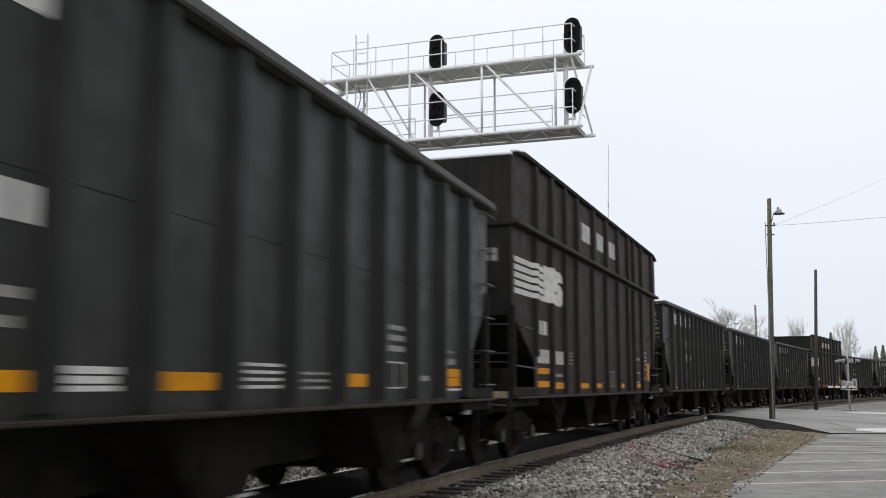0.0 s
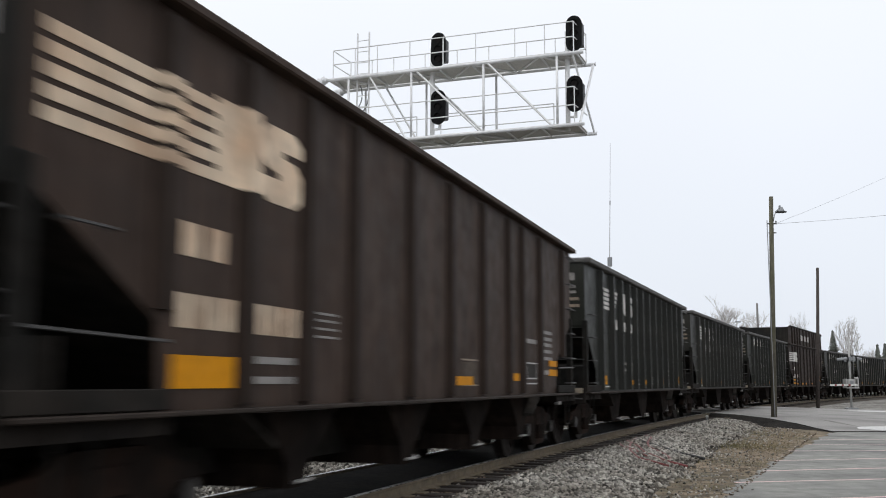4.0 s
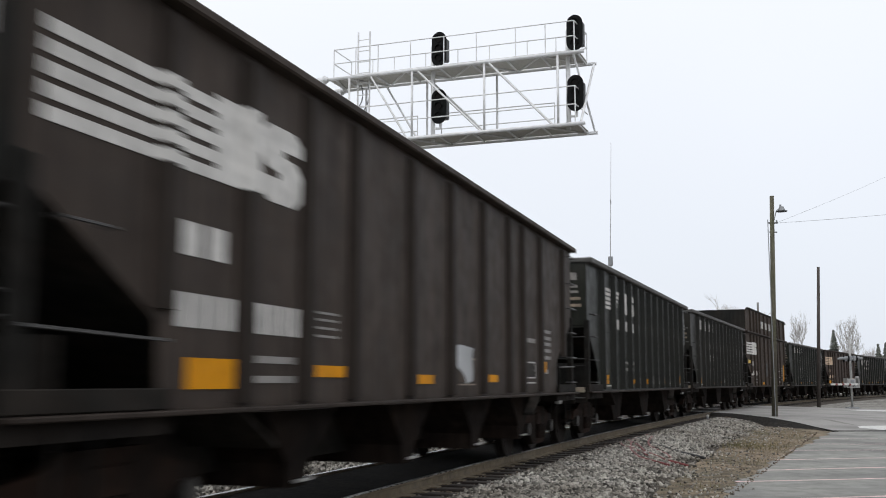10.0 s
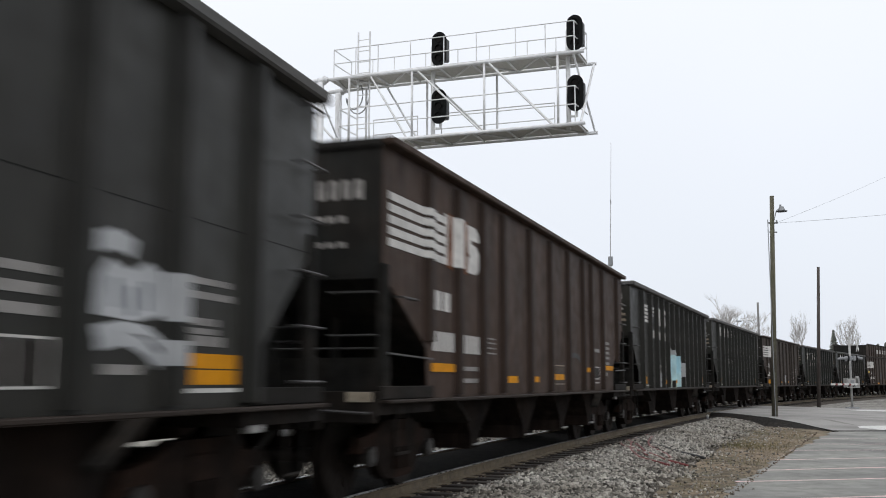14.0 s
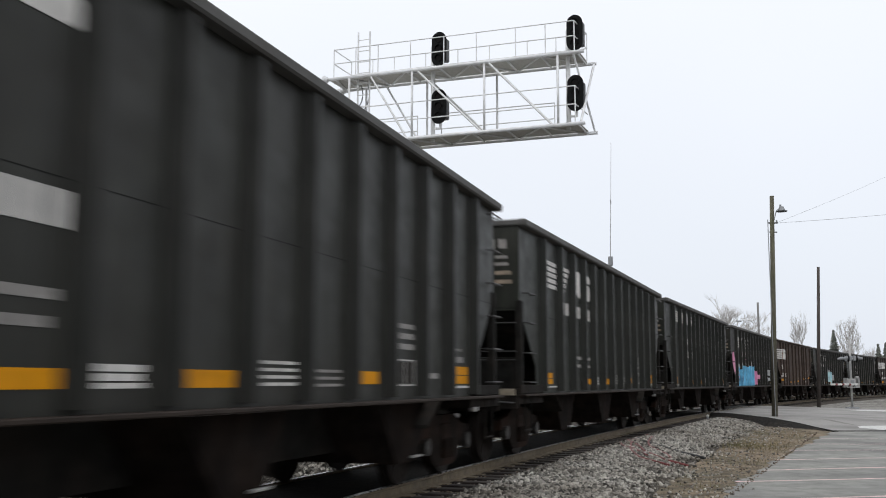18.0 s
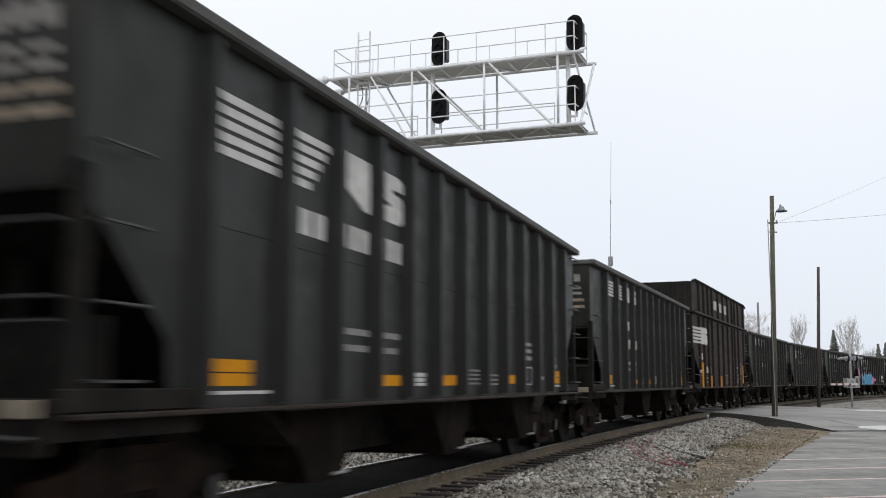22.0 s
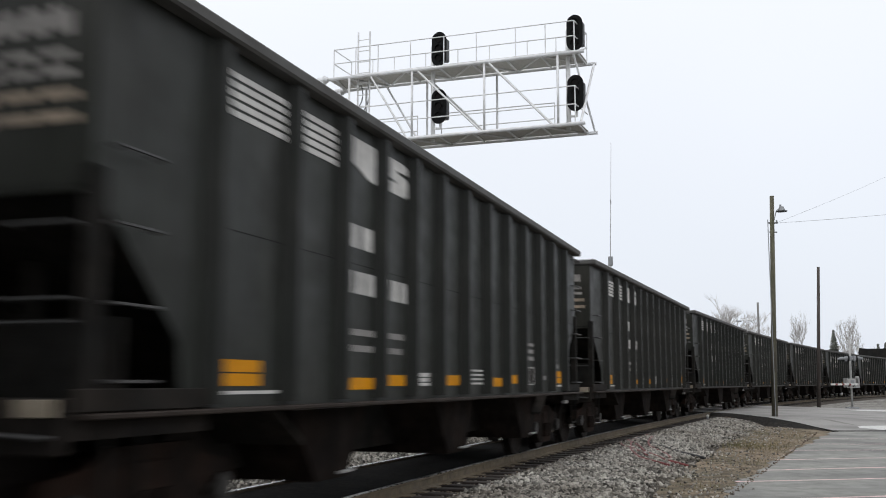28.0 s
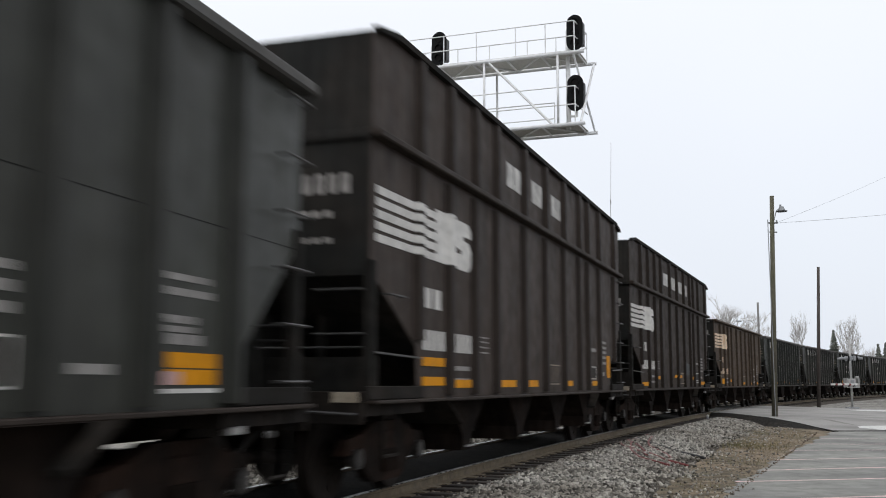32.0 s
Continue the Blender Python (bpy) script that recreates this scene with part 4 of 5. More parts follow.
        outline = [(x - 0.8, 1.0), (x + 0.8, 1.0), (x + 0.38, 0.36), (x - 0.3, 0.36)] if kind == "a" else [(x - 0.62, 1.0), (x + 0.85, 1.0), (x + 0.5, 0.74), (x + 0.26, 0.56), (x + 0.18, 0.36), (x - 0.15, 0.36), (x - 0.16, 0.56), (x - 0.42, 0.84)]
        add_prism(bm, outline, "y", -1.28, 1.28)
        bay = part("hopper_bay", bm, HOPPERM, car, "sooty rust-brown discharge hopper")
        j = x if kind == "a" else x - 0.2
        part("hopper_door", prism([(j + 0.41, 0.35), (j + 0.45, 0.35), (j + 0.66, 0.66), (j + 0.62, 0.66)], "y", -1.1, 1.1), TRUCKM, bay)
        part("door_latch", box(j + 0.14, j + 0.42, -1.34, -1.285, 0.4, 0.425, 0.005), WORNSTEEL, bay, "worn steel latch bar")
    # pale steel box put in to show a bright glint under the sill
    part("lifting_lug", box(6.12, 6.3, -1.52, -1.44, 0.86, 0.92, 0.008), WORNSTEEL, car, "pale steel lug added for a glint")
    if kind == "a":
        part("weld_seam", box(-5.9, 7.2, -FACE - 0.0016, -FACE, 2.332, 2.34), SEAMM, car, "thin dark weld seam")
    make_bogie(car, -6.1)
    make_bogie(car, 6.1)
    return car


FLAT = 0.004
PRINTS = {}


def stencil(car, mat, name, rects, label="", y=None):
    """Painted bars and plates on the side that faces the car park: rectangles x0, x1, z0, z1."""
    y = -(FACE + FLAT) if y is None else y
    for rect in rects:
        key = (mat.name, y, rect)
        if key not in PRINTS:
            x0, x1, z0, z1 = rect
            PRINTS[key] = mesh_of("paint_mark", box(x0, x1, y - 0.003, y + 0.003, z0, z1), mat)
        piece(name, PRINTS[key], car, Matrix.Identity(4), label)


def mark(car, mat, name, x0, x1, z0, z1, proud=0.0, label=""):
    return stencil(car, mat, name, [(x0, x1, z0, z1)], label, -(FACE + FLAT + proud))


def skin(car, mat, name, r, z0, z1, kind, label=""):
    """Paint that wraps round one side post."""
    key = (mat.name, "skin", r, z0, z1, kind)
    if key not in PRINTS:
        w, base, d = RIB_SHAPE[kind]
        d += 0.004
        a, b = base / 2 + 0.007, w / 2 + 0.004
        PRINTS[key] = mesh_of("paint_mark", prism([(r - a, -FACE), (r - b, -FACE - d), (r + b, -FACE - d), (r + a, -FACE)], "z", z0, z1), mat)
    return piece(name, PRINTS[key], car, Matrix.Identity(4), label)


def across(car, mat, name, x0, x1, z0, z1, ribs):
    """A painted band that runs over the side posts as well as the sheet between them."""
    for r in ribs:
        if x0 < r < x1:
            skin(car, mat, name, r, z0, z1, "b")
    return mark(car, mat, name, x0, x1, z0, z1)


def stroke(car, mat, pts, w, label, proud=0.006):
    """A sprayed line of even width along points x, z."""
    bm = bmesh.new()
    y = -(FACE + FLAT + proud)
    for (xa, za), (xb, zb) in zip(pts, pts[1:]):
        n = math.hypot(xb - xa, zb - za) or 1.0
        ux, uz = (xb - xa) / n * w / 2, (zb - za) / n * w / 2
        xa, za, xb, zb = xa - ux * 0.5, za - uz * 0.5, xb + ux * 0.5, zb + uz * 0.5
        add_prism(bm, [(xa - uz, za + ux), (xa + uz, za - ux), (xb + uz, zb - ux), (xb - uz, zb + ux)], "y", y - 0.002, y + 0.002)
        y -= 0.0006
    return part("graffiti", bm, mat, car, label)


def shape_mark(car, mat, name, outline, label="", proud=0.0, y=None):
    y = -(FACE + FLAT + proud) if y is None else y
    return part(name, prism(outline, "y", y - 0.003, y + 0.003), mat, car, label)


def shared_shape(car, mat, name, outline):
    key = (mat.name, "shape", tuple(outline))
    y = -(FACE + FLAT)
    if key not in PRINTS:
        PRINTS[key] = mesh_of("paint_mark", prism(outline, "y", y - 0.003, y + 0.003), mat)
    return piece(name, PRINTS[key], car, Matrix.Identity(4))


def blob(rng, cx, cz, rx, rz, n=22, rough=0.22):
    return [(cx + rx * math.cos(2 * math.pi * i / n) * (1 + rng.uniform(-rough, rough)), cz + rz * math.sin(2 * math.pi * i / n) * (1 + rng.uniform(-rough, rough))) for i in range(n)]


def round_block(cx, cz, w, h):
    """The last block of the emblem: a rounded block with two notches."""
    a, b = w / 2, h / 2
    return [(cx - a * 0.6, cz + b), (cx + a * 0.6, cz + b), (cx + a, cz + b * 0.75), (cx + a, cz + b * 0.42), (cx + a * 0.1, cz + b * 0.42), (cx + a * 0.1, cz + b * 0.25),
            (cx + a * 0.7, cz + b * 0.2), (cx + a, cz - b * 0.1), (cx + a, cz - b * 0.75), (cx + a * 0.6, cz - b), (cx - a * 0.6, cz - b), (cx - a, cz - b * 0.75), (cx - a, cz - b * 0.35),
            (cx - a * 0.1, cz - b * 0.35), (cx - a * 0.1, cz - b * 0.2), (cx - a * 0.7, cz - b * 0.1), (cx - a, cz + b * 0.2), (cx - a, cz + b * 0.75)]


def letters(car, mat, x0, x1, z0, z1, n):
    """Unreadable characters: one plain bar a character."""
    w = (x1 - x0) / n
    stencil(car, mat, "stencil_bar", [(x0 + w * (i + 0.16), x0 + w * (i + 0.84), z0, z1) for i in range(n)])


def end_print(car, half, mat, rows, yc):
    """Bars of print on the rear end sheet: centre height, length and height of each."""
    for row in rows:
        key = (mat.name, "end", half, row, yc)
        if key not in PRINTS:
            x, (z, w, h) = -(half + FLAT), row
            PRINTS[key] = mesh_of("paint_mark", box(x - 0.003, x + 0.003, yc - w / 2, yc + w / 2, z - h / 2, z + h / 2), mat)
        piece("stencil_bar", PRINTS[key], car, Matrix.Identity(4))


def marks_a(car, v, rng, paint, extra=False):
    """Emblem, stencils and reflectors of a black car; v 1: larger emblem with one row of figures under it."""
    zl, zh = ((3.18, 3.54), (2.86, 3.36))[v]
    bands = []
    for i in range(5):
        z0 = zl + (zh - zl) * i / 5
        bands.append((z0, z0 + (zh - zl) / 5 * 0.66))
    stencil(car, paint, "emblem_stripe", [(-5.85, -4.9, a, b) for a, b in bands])
    stencil(car, paint, "emblem_stripe", [(-4.69, -4.3 + i * 0.1, a, b) if v else (-4.69, -3.9, a, b) for i, (a, b) in enumerate(bands)])
    shared_shape(car, paint, "emblem_block", [(-3.64, zl + 0.4 * (zh - zl)), (-3.66, zh), (-2.98, zh), (-2.95, zl), (-3.12, zl)])
    shared_shape(car, paint, "emblem_block", round_block(-2.39, (zl + zh) / 2, 0.74, zh - zl))
    if v == 0:
        letters(car, paint, -3.67, -2.99, 2.49, 2.71, 2)
        letters(car, paint, -3.67, -2.95, 2.06, 2.27, 3)
        letters(car, paint, -2.74, -2.05, 2.06, 2.27, 3)
    else:
        letters(car, paint, -4.52, -3.96, 2.46, 2.68, 2)
        letters(car, paint, -3.67, -2.97, 2.46, 2.68, 3)
        letters(car, paint, -2.74, -2.08, 2.46, 2.68, 3)
    for x0, x1 in ((-3.52, -2.95), (-2.72, -2.15)):
        stencil(car, FADED, "stencil_bar", [(x0, x1, 1.67, 1.73), (x0, x1 - 0.05, 1.52, 1.58)])
    for z0, z1 in ((1.21, 1.3), (1.31, 1.4)):
        mark(car, ORANGE, "reflector", -5.86, -5.24, z0, z1, label="orange reflective plate")
    mark(car, WHITE, "stencil_bar", -5.78, -4.95, 1.15, 1.175)
    if extra:
        mark(car, ORANGE, "reflector", -3.66, -2.96, 1.17, 1.28, label="orange reflective strip")
    mark(car, ORANGE, "reflector", -2.7, -2.1, 1.2, 1.31, label="orange reflective strip")
    stencil(car, WHITE, "stencil_bar", [(-1.78, -1.3, 1.2, 1.232), (-1.78, -1.34, 1.244, 1.286), (-1.78, -1.3, 1.298, 1.34)])
    mark(car, ORANGE, "reflector", -0.86, -0.18, 1.2, 1.32, label="orange reflective strip")
    stencil(car, FADED if v else WHITE, "stencil_bar", [(0.24, 0.84, 1.21 + dz, 1.235 + dz) for dz in (0.0, 0.055, 0.11, 0.165)])
    if extra:
        mark(car, ORANGE, "reflector", 1.18, 1.82, 1.18, 1.3, label="orange reflective strip")
    else:
        stencil(car, FADED, "stencil_bar", [(1.2, 1.76, 1.2 + dz, 1.225 + dz) for dz in (0.0, 0.06, 0.12)])
    mark(car, ORANGE, "reflector", 2.22, 2.7, 1.22, 1.34, label="orange reflective strip")
    stencil(car, WHITE, "stencil_bar", [(3.2, 3.8, z0, z1) for z0, z1 in ((1.2, 1.215), (1.46, 1.475))] + [(3.2, 3.215, 1.216, 1.459), (3.785, 3.8, 1.216, 1.459), (3.49, 3.505, 1.216, 1.459)])
    mark(car, PLATEM, "label_plate", 3.23, 3.475, 1.23, 1.445)
    mark(car, PLATEM, "label_plate", 3.52, 3.77, 1.23, 1.445)
    stencil(car, FADED, "stencil_bar", [(3.22, 3.78, z0, z1) for z0, z1 in ((1.58, 1.64), (1.69, 1.75), (1.8, 1.85))])
    mark(car, FADED, "stencil_bar", 4.28, 4.66, 1.28, 1.34)
    for z0, z1 in ((1.22, 1.32), (1.33, 1.43)):
        mark(car, ORANGE, "reflector", 5.28, 5.92, z0, z1, label="orange reflective plate")
    mark(car, FADED, "stencil_bar", 5.26, 5.7, 1.48, 1.55)
    mark(car, FADED, "stencil_bar", 5.26, 5.62, 1.62, 1.65)
    mark(car, WHITE, "stencil_bar", 5.22, 5.95, 1.165, 1.195)
    for i in range(4):
        end_print(car, 7.3, FADED, [(3.4, 0.13, 0.15)], round(-0.64 - 0.19 * i, 2))
    for i in range(3):
        end_print(car, 7.3, FADED, [(3.19, 0.2, 0.05), (3.08, 0.22, 0.05)], round(-0.65 - 0.27 * i, 2))
        end_print(car, 7.3, BUFF, [(2.94, 0.26, 0.06), (2.8, 0.28, 0.06)], round(-0.6 - 0.31 * i, 2))


def marks_b(car, v, rng, paint, ext):
    """Emblem, stencils and reflectors of a brown car."""
    zl, zh = 2.65, 3.27
    ribs = RIBS_B
    for i in range(5):
        z0 = zl + (zh - zl) * i / 5
        across(car, paint, "emblem_stripe", -7.3, -5.5, z0, z0 + (zh - zl) / 5 * 0.68, ribs)
    across(car, paint, "emblem_block", -5.5, -4.86, zl, zh, ribs)
    shared_shape(car, paint, "emblem_block", round_block(-4.5, (zl + zh) / 2 - 0.01, 0.72, zh - zl))
    letters(car, paint, -5.95, -5.28, 2.08, 2.31, 2)
    letters(car, paint, -5.95, -5.16, 1.6, 1.83, 4)
    letters(car, paint, -4.88, -4.1, 1.6, 1.83, 4)
    stencil(car, FADED, "stencil_bar", [(-4.9, -4.2, z0, z0 + 0.055) for z0 in (1.23, 1.38)])
    stencil(car, FADED, "stencil_bar", [(-3.86, -3.36, z0, z0 + 0.02) for z0 in (1.62, 1.69, 1.76, 1.82)])
    strips = {0: ((-6.0, -5.16, 1.15, 1.25), (-3.86, -3.3, 1.33, 1.42), (-0.62, -0.2, 1.38, 1.47), (0.1, 0.8, 1.38, 1.47), (2.9, 3.4, 1.34, 1.43), (5.1, 6.25, 1.16, 1.27)),
              1: ((-5.95, -5.2, 1.2, 1.3), (-5.95, -5.2, 1.42, 1.52), (-4.88, -4.12, 1.17, 1.27), (-2.82, -1.95, 1.17, 1.27), (-1.28, -0.6, 1.17, 1.27), (1.5, 2.1, 1.17, 1.27), (4.0, 4.5, 1.17, 1.27), (5.68, 6.06, 1.34, 1.82)),
              2: ((-5.55, -5.2, 1.06, 1.97), (-3.5, -3.17, 1.06, 1.5), (-0.98, -0.6, 1.06, 1.5), (1.52, 1.88, 1.06, 1.51), (3.72, 4.1, 1.06, 1.53), (6.12, 6.42, 1.06, 2.0)),
              3: ((-5.8, -5.14, 1.19, 1.4), (-3.84, -3.2, 1.27, 1.37), (0.3, 1.0, 1.15, 1.25), (3.0, 3.4, 1.14, 1.24), (4.98, 5.85, 1.15, 1.25)),
              4: ((-5.98, -5.14, 1.36, 1.46), (-2.8, -2.2, 1.23, 1.33), (-1.28, -0.87, 1.24, 1.33), (0.1, 0.98, 1.28, 1.38), (2.88, 3.4, 1.44, 1.53), (4.94, 6.08, 1.5, 1.6)),
              5: ((-2.4, -1.62, 1.14, 1.25), (1.76, 2.5, 1.14, 1.24), (6.08, 6.42, 1.3, 2.26)),
              6: ((-5.8, -5.14, 1.19, 1.4), (-3.85, -3.2, 1.28, 1.38), (-1.28, -0.71, 1.22, 1.32), (1.53, 2.08, 1.24, 1.34), (4.94, 5.22, 1.4, 1.58)),
              7: ((-5.98, -5.14, 1.2, 1.42), (0.18, 0.88, 1.21, 1.32), (2.9, 3.36, 1.27, 1.38), (5.5, 6.12, 1.36, 1.47), (5.5, 6.12, 1.52, 1.62))}[v]
    off = {0: 0.1, 1: -0.12, 2: 0.04, 4: -0.12, 5: 0.1, 6: -0.14}.get(v, 0.0)
    for x0, x1, z0, z1 in strips:
        mark(car, ORANGE, "reflector", x0, x1, z0, z1, 0.004, "upright orange reflective plate" if z1 - z0 > 0.3 else "orange reflective strip")
    stencil(car, BUFF, "stencil_bar", [(0.44 + off, 1.12 + off, z0, z0 + 0.02) for z0 in (1.2, 1.52)])
    mark(car, PLATEB, "label_plate", 0.47 + off, 1.1 + off, 1.24, 1.5)
    stencil(car, WHITE, "stencil_bar", [(3.88 + off, 4.56 + off, z0, z0 + 0.02) for z0 in (1.22, 1.3, 1.54)] + [(x + off, x + 0.015 + off, 1.325, 1.535) for x in (3.88, 4.545)])
    mark(car, PLATEM, "label_plate", 3.91 + off, 4.53 + off, 1.33, 1.53)
    mark(car, FADED, "stencil_bar", 3.88 + off, 4.56 + off, 1.86, 1.93)
    stencil(car, FADED, "stencil_bar", [(4.97 + off, 5.75 + off, z0, z0 + 0.055) for z0 in (1.62, 1.74, 1.85, 1.95, 2.06)] + [(4.97 + off, 5.5 + off, 1.38, 1.45)])
    for i in range(5):
        end_print(car, 7.45, FADED, [(3.24, 0.1, 0.2)], round(-0.62 - 0.145 * i, 3))
        if i < 4:
            end_print(car, 7.45, FADED, [(2.93, 0.09, 0.07), (2.66, 0.09, 0.06)], round(-0.62 - 0.13 * i, 2))
    if ext:
        for x0, x1 in ((-2.45, -1.62), (-0.95, -0.24), (0.42, 1.16)) + (((1.62, 2.3),) if v in (0, 5) else ()):
            w = (x1 - x0) / 2
            stencil(car, WORNW, "stencil_bar", [(x0 + w * (i + 0.06), x0 + w * (i + 0.94), 4.12, 4.48) for i in range(2)], "", -1.49 - FLAT)


BLACKS = ((0.0218, 0.0236, 0.0194), (0.0198, 0.0213, 0.0174), (0.0252, 0.0256, 0.0213), (0.0244, 0.0238, 0.0198), (0.0268, 0.0272, 0.0228))
LABEL_A = "black ribbed steel coal hopper car with white stencils"
LABEL_B = "weathered brown ribbed coal hopper car with striped emblem"
LABEL_X = "dark brown coal hopper car with raised upper sides"
KINDS = {-5: "x", -1: "x", 3: "b", 5: "x", 8: "b", 11: "b", 16: "x", 24: "b", 25: "x", 26: "x"}
BROWNS = {-5: (0.026, 0.019, 0.0155), -1: (0.0297, 0.0209, 0.0176), 3: (0.05, 0.033, 0.0252), 5: (0.0486, 0.0340, 0.0254),
          8: (0.0500, 0.0385, 0.0318), 11: (0.0588, 0.0382, 0.0290), 16: (0.0292, 0.0205, 0.0162), 24: (0.062, 0.0415, 0.0265),
          25: (0.0315, 0.0229, 0.0180), 26: (0.049, 0.0372, 0.031)}
BLACK_CARS = {14: (0.0275, 0.0295, 0.0245), 27: (0.037, 0.0385, 0.032), 17: (0.022, 0.0236, 0.0195), 20: (0.0285, 0.03, 0.025)}
FIRST, LAST = -8, 28
PROTO, CARS = {}, {}


def build_train():
    for kind, name in (("a", "hopper_car"), ("b", "hopper_car"), ("x", "hopper_car")):
        PROTO[kind] = make_car(kind, name, {"a": LABEL_A, "b": LABEL_B, "x": LABEL_X}[kind])
    used = set()
    for k in range(FIRST, LAST + 1):
        kind = KINDS.get(k, "a")
        if kind in used:
            car = copy_thing(PROTO[kind], pose(0, 0, 0))
        else:
            car = PROTO[kind]
            used.add(kind)
            PROTO[kind] = car
        CARS[k] = car
    for k, car in CARS.items():
        rng = random.Random(100 + k)
        kind = KINDS.get(k, "a")
        tint = BROWNS.get(k) or BLACK_CARS.get(k) or rng.choice(BLACKS)
        for o in car.children_recursive:
            # side posts darker than the sheets, with shade put into their tint
            rib_shade = (0.66 if kind == "a" else 0.55) if "rib" in o.name else 1.0
            o.color = (*(c * rib_shade for c in tint), 1)
        if kind == "a":
            marks_a(car, 1 if k in (1, 2, 7, 10, 12, 14, 18) else 0, rng, WHITE, k in (20, 4, 23))
        else:
            marks_b(car, {25: 0, 26: 1, 16: 2, 5: 5, 24: 3, 3: 7, 8: 6, 11: 4}.get(k, 1), rng, CREAM if k in (3, 24) else WHITE, kind == "x")


build_train()


def sprayed(car, mat, x0, x1, z0, z1, rng, label, proud=0.004):
    """A sprayed field with an uneven upper edge, over the sheet and over the post at its end."""
    n = 7
    outline = [(x0, z0), (x1, z0)] + [(x1 - (x1 - x0) * i / n, z1 - rng.uniform(0, 0.12)) for i in range(n + 1)]
    shape_mark(car, mat, "graffiti", outline, label, proud)
    for r in RIBS_A:
        if x1 < r < x1 + 0.25:
            skin(car, mat, "graffiti", r, z0 + 0.02, round(z1 - rng.uniform(0.05, 0.15), 3), "a", label)


def graffiti():
    rng = random.Random(7)
    c = CARS[10]
    tagged(c, "black ribbed coal hopper car with pale blue graffiti")
    pale, line, dark = "pale blue spray-painted lettering", "white spray-painted outline", "dark spray-painted stroke"
    low, grey = "pale green spray-painted base", "grey-white spray-painted outline"
    shape_mark(c, SPRAY_BLUE, "graffiti", [(-1.56, 1.35), (-1.52, 1.68), (-1.68, 1.76), (-1.7, 2.02), (-1.4, 1.98), (-1.13, 2.06), (-1.13, 1.35)], pale, 0.004)
    shape_mark(c, SPRAY_GREEN, "graffiti", [(-1.72, 1.08), (-1.62, 1.349), (-1.13, 1.349), (-1.13, 1.08)], low, 0.004)
    skin(c, SPRAY_BLUE, "graffiti", -1.02, 1.3, 2.08, "a", pale)
    shape_mark(c, SPRAY_BLUE, "graffiti", [(-0.9, 1.35), (-0.9, 2.08), (-0.5, 2.08), (-0.15, 2.06), (-0.15, 1.35)], pale, 0.004)
    shape_mark(c, SPRAY_GREEN, "graffiti", [(-0.9, 1.08), (-0.9, 1.349), (-0.15, 1.349), (-0.15, 1.08)], low, 0.004)
    skin(c, SPRAY_BLUE, "graffiti", -0.03, 1.1, 2.06, "a", pale)
    shape_mark(c, SPRAY_BLUE, "graffiti", [(0.09, 1.1), (0.09, 2.04), (0.17, 1.94), (0.2, 1.5), (0.22, 1.1)], pale, 0.004)
    shape_mark(c, SPRAY_WHITE, "graffiti", blob(rng, -1.2, 2.17, 0.17, 0.1), grey, 0.003)
    skin(c, SPRAY_WHITE, "graffiti", -1.02, 2.082, 2.22, "a", grey)
    stroke(c, SPRAY_WHITE, [(-0.9, 2.12), (-0.6, 2.14), (-0.3, 2.15), (-0.15, 2.12)], 0.05, line)
    stroke(c, SPRAY_WHITE, [(0.1, 2.1), (0.2, 2.0), (0.25, 1.86)], 0.07, line)
    stroke(c, SPRAY_WHITE, [(-1.7, 1.79), (-1.5, 1.78), (-1.3, 1.77)], 0.035, line)
    stroke(c, SPRAY_NAVY, [(-1.7, 1.825), (-1.55, 1.82), (-1.42, 1.81)], 0.02, dark, 0.009)
    stroke(c, SPRAY_WHITE, [(-0.75, 1.76), (-0.5, 1.77), (-0.3, 1.74)], 0.05, line)
    stroke(c, SPRAY_NAVY, [(-0.72, 1.725), (-0.6, 1.72)], 0.02, dark, 0.009)
    stroke(c, SPRAY_LILAC, [(-0.86, 1.56), (-0.7, 1.57), (-0.55, 1.55)], 0.05, "dull spray-painted stroke", 0.009)
    stroke(c, SPRAY_CYAN, [(-0.86, 1.44), (-0.66, 1.42), (-0.5, 1.45)], 0.06, "blue spray-painted stroke", 0.009)
    shape_mark(c, SPRAY_LILAC, "graffiti", blob(rng, -1.6, 1.33, 0.16, 0.09), "pale lilac spray paint", 0.012)
    shape_mark(c, SPRAY_LILAC, "graffiti", blob(rng, 0.36, 1.2, 0.22, 0.09), "pale lilac spray paint", 0.003)
    shape_mark(c, SPRAY_WHITE, "graffiti", [(0.32, 1.5), (0.34, 2.05), (0.68, 2.06), (0.72, 1.9), (0.84, 1.86), (0.84, 1.4), (0.6, 1.36), (0.42, 1.42)], grey, 0.004)
    for z in (1.62, 1.74):
        stroke(c, SPRAY_NAVY, [(0.36, z), (0.6, z - 0.02), (0.82, z - 0.03)], 0.035, dark, 0.009)
    shape_mark(c, SPRAY_WHITE, "graffiti", [(1.09, 1.35), (1.09, 1.86), (1.16, 1.8), (1.2, 1.55), (1.16, 1.4)], grey, 0.004)
    skin(c, SPRAY_WHITE, "graffiti", 0.97, 1.42, 1.86, "a", grey)
    mark(c, ORANGE, "reflector", -0.62, -0.16, 1.225, 1.31, 0.012, "orange reflective strip")
    for z in (1.2, 1.34, 1.48):
        stroke(c, SPRAY_WHITE, [(-3.6, z), (-3.3, z + rng.uniform(-0.02, 0.03)), (-3.0, z - 0.02)], 0.12, "grey spray-painted tag")
    c = CARS[12]
    tagged(c, "black ribbed coal hopper car with blue and pink graffiti")
    blue = "bright blue spray-painted lettering"
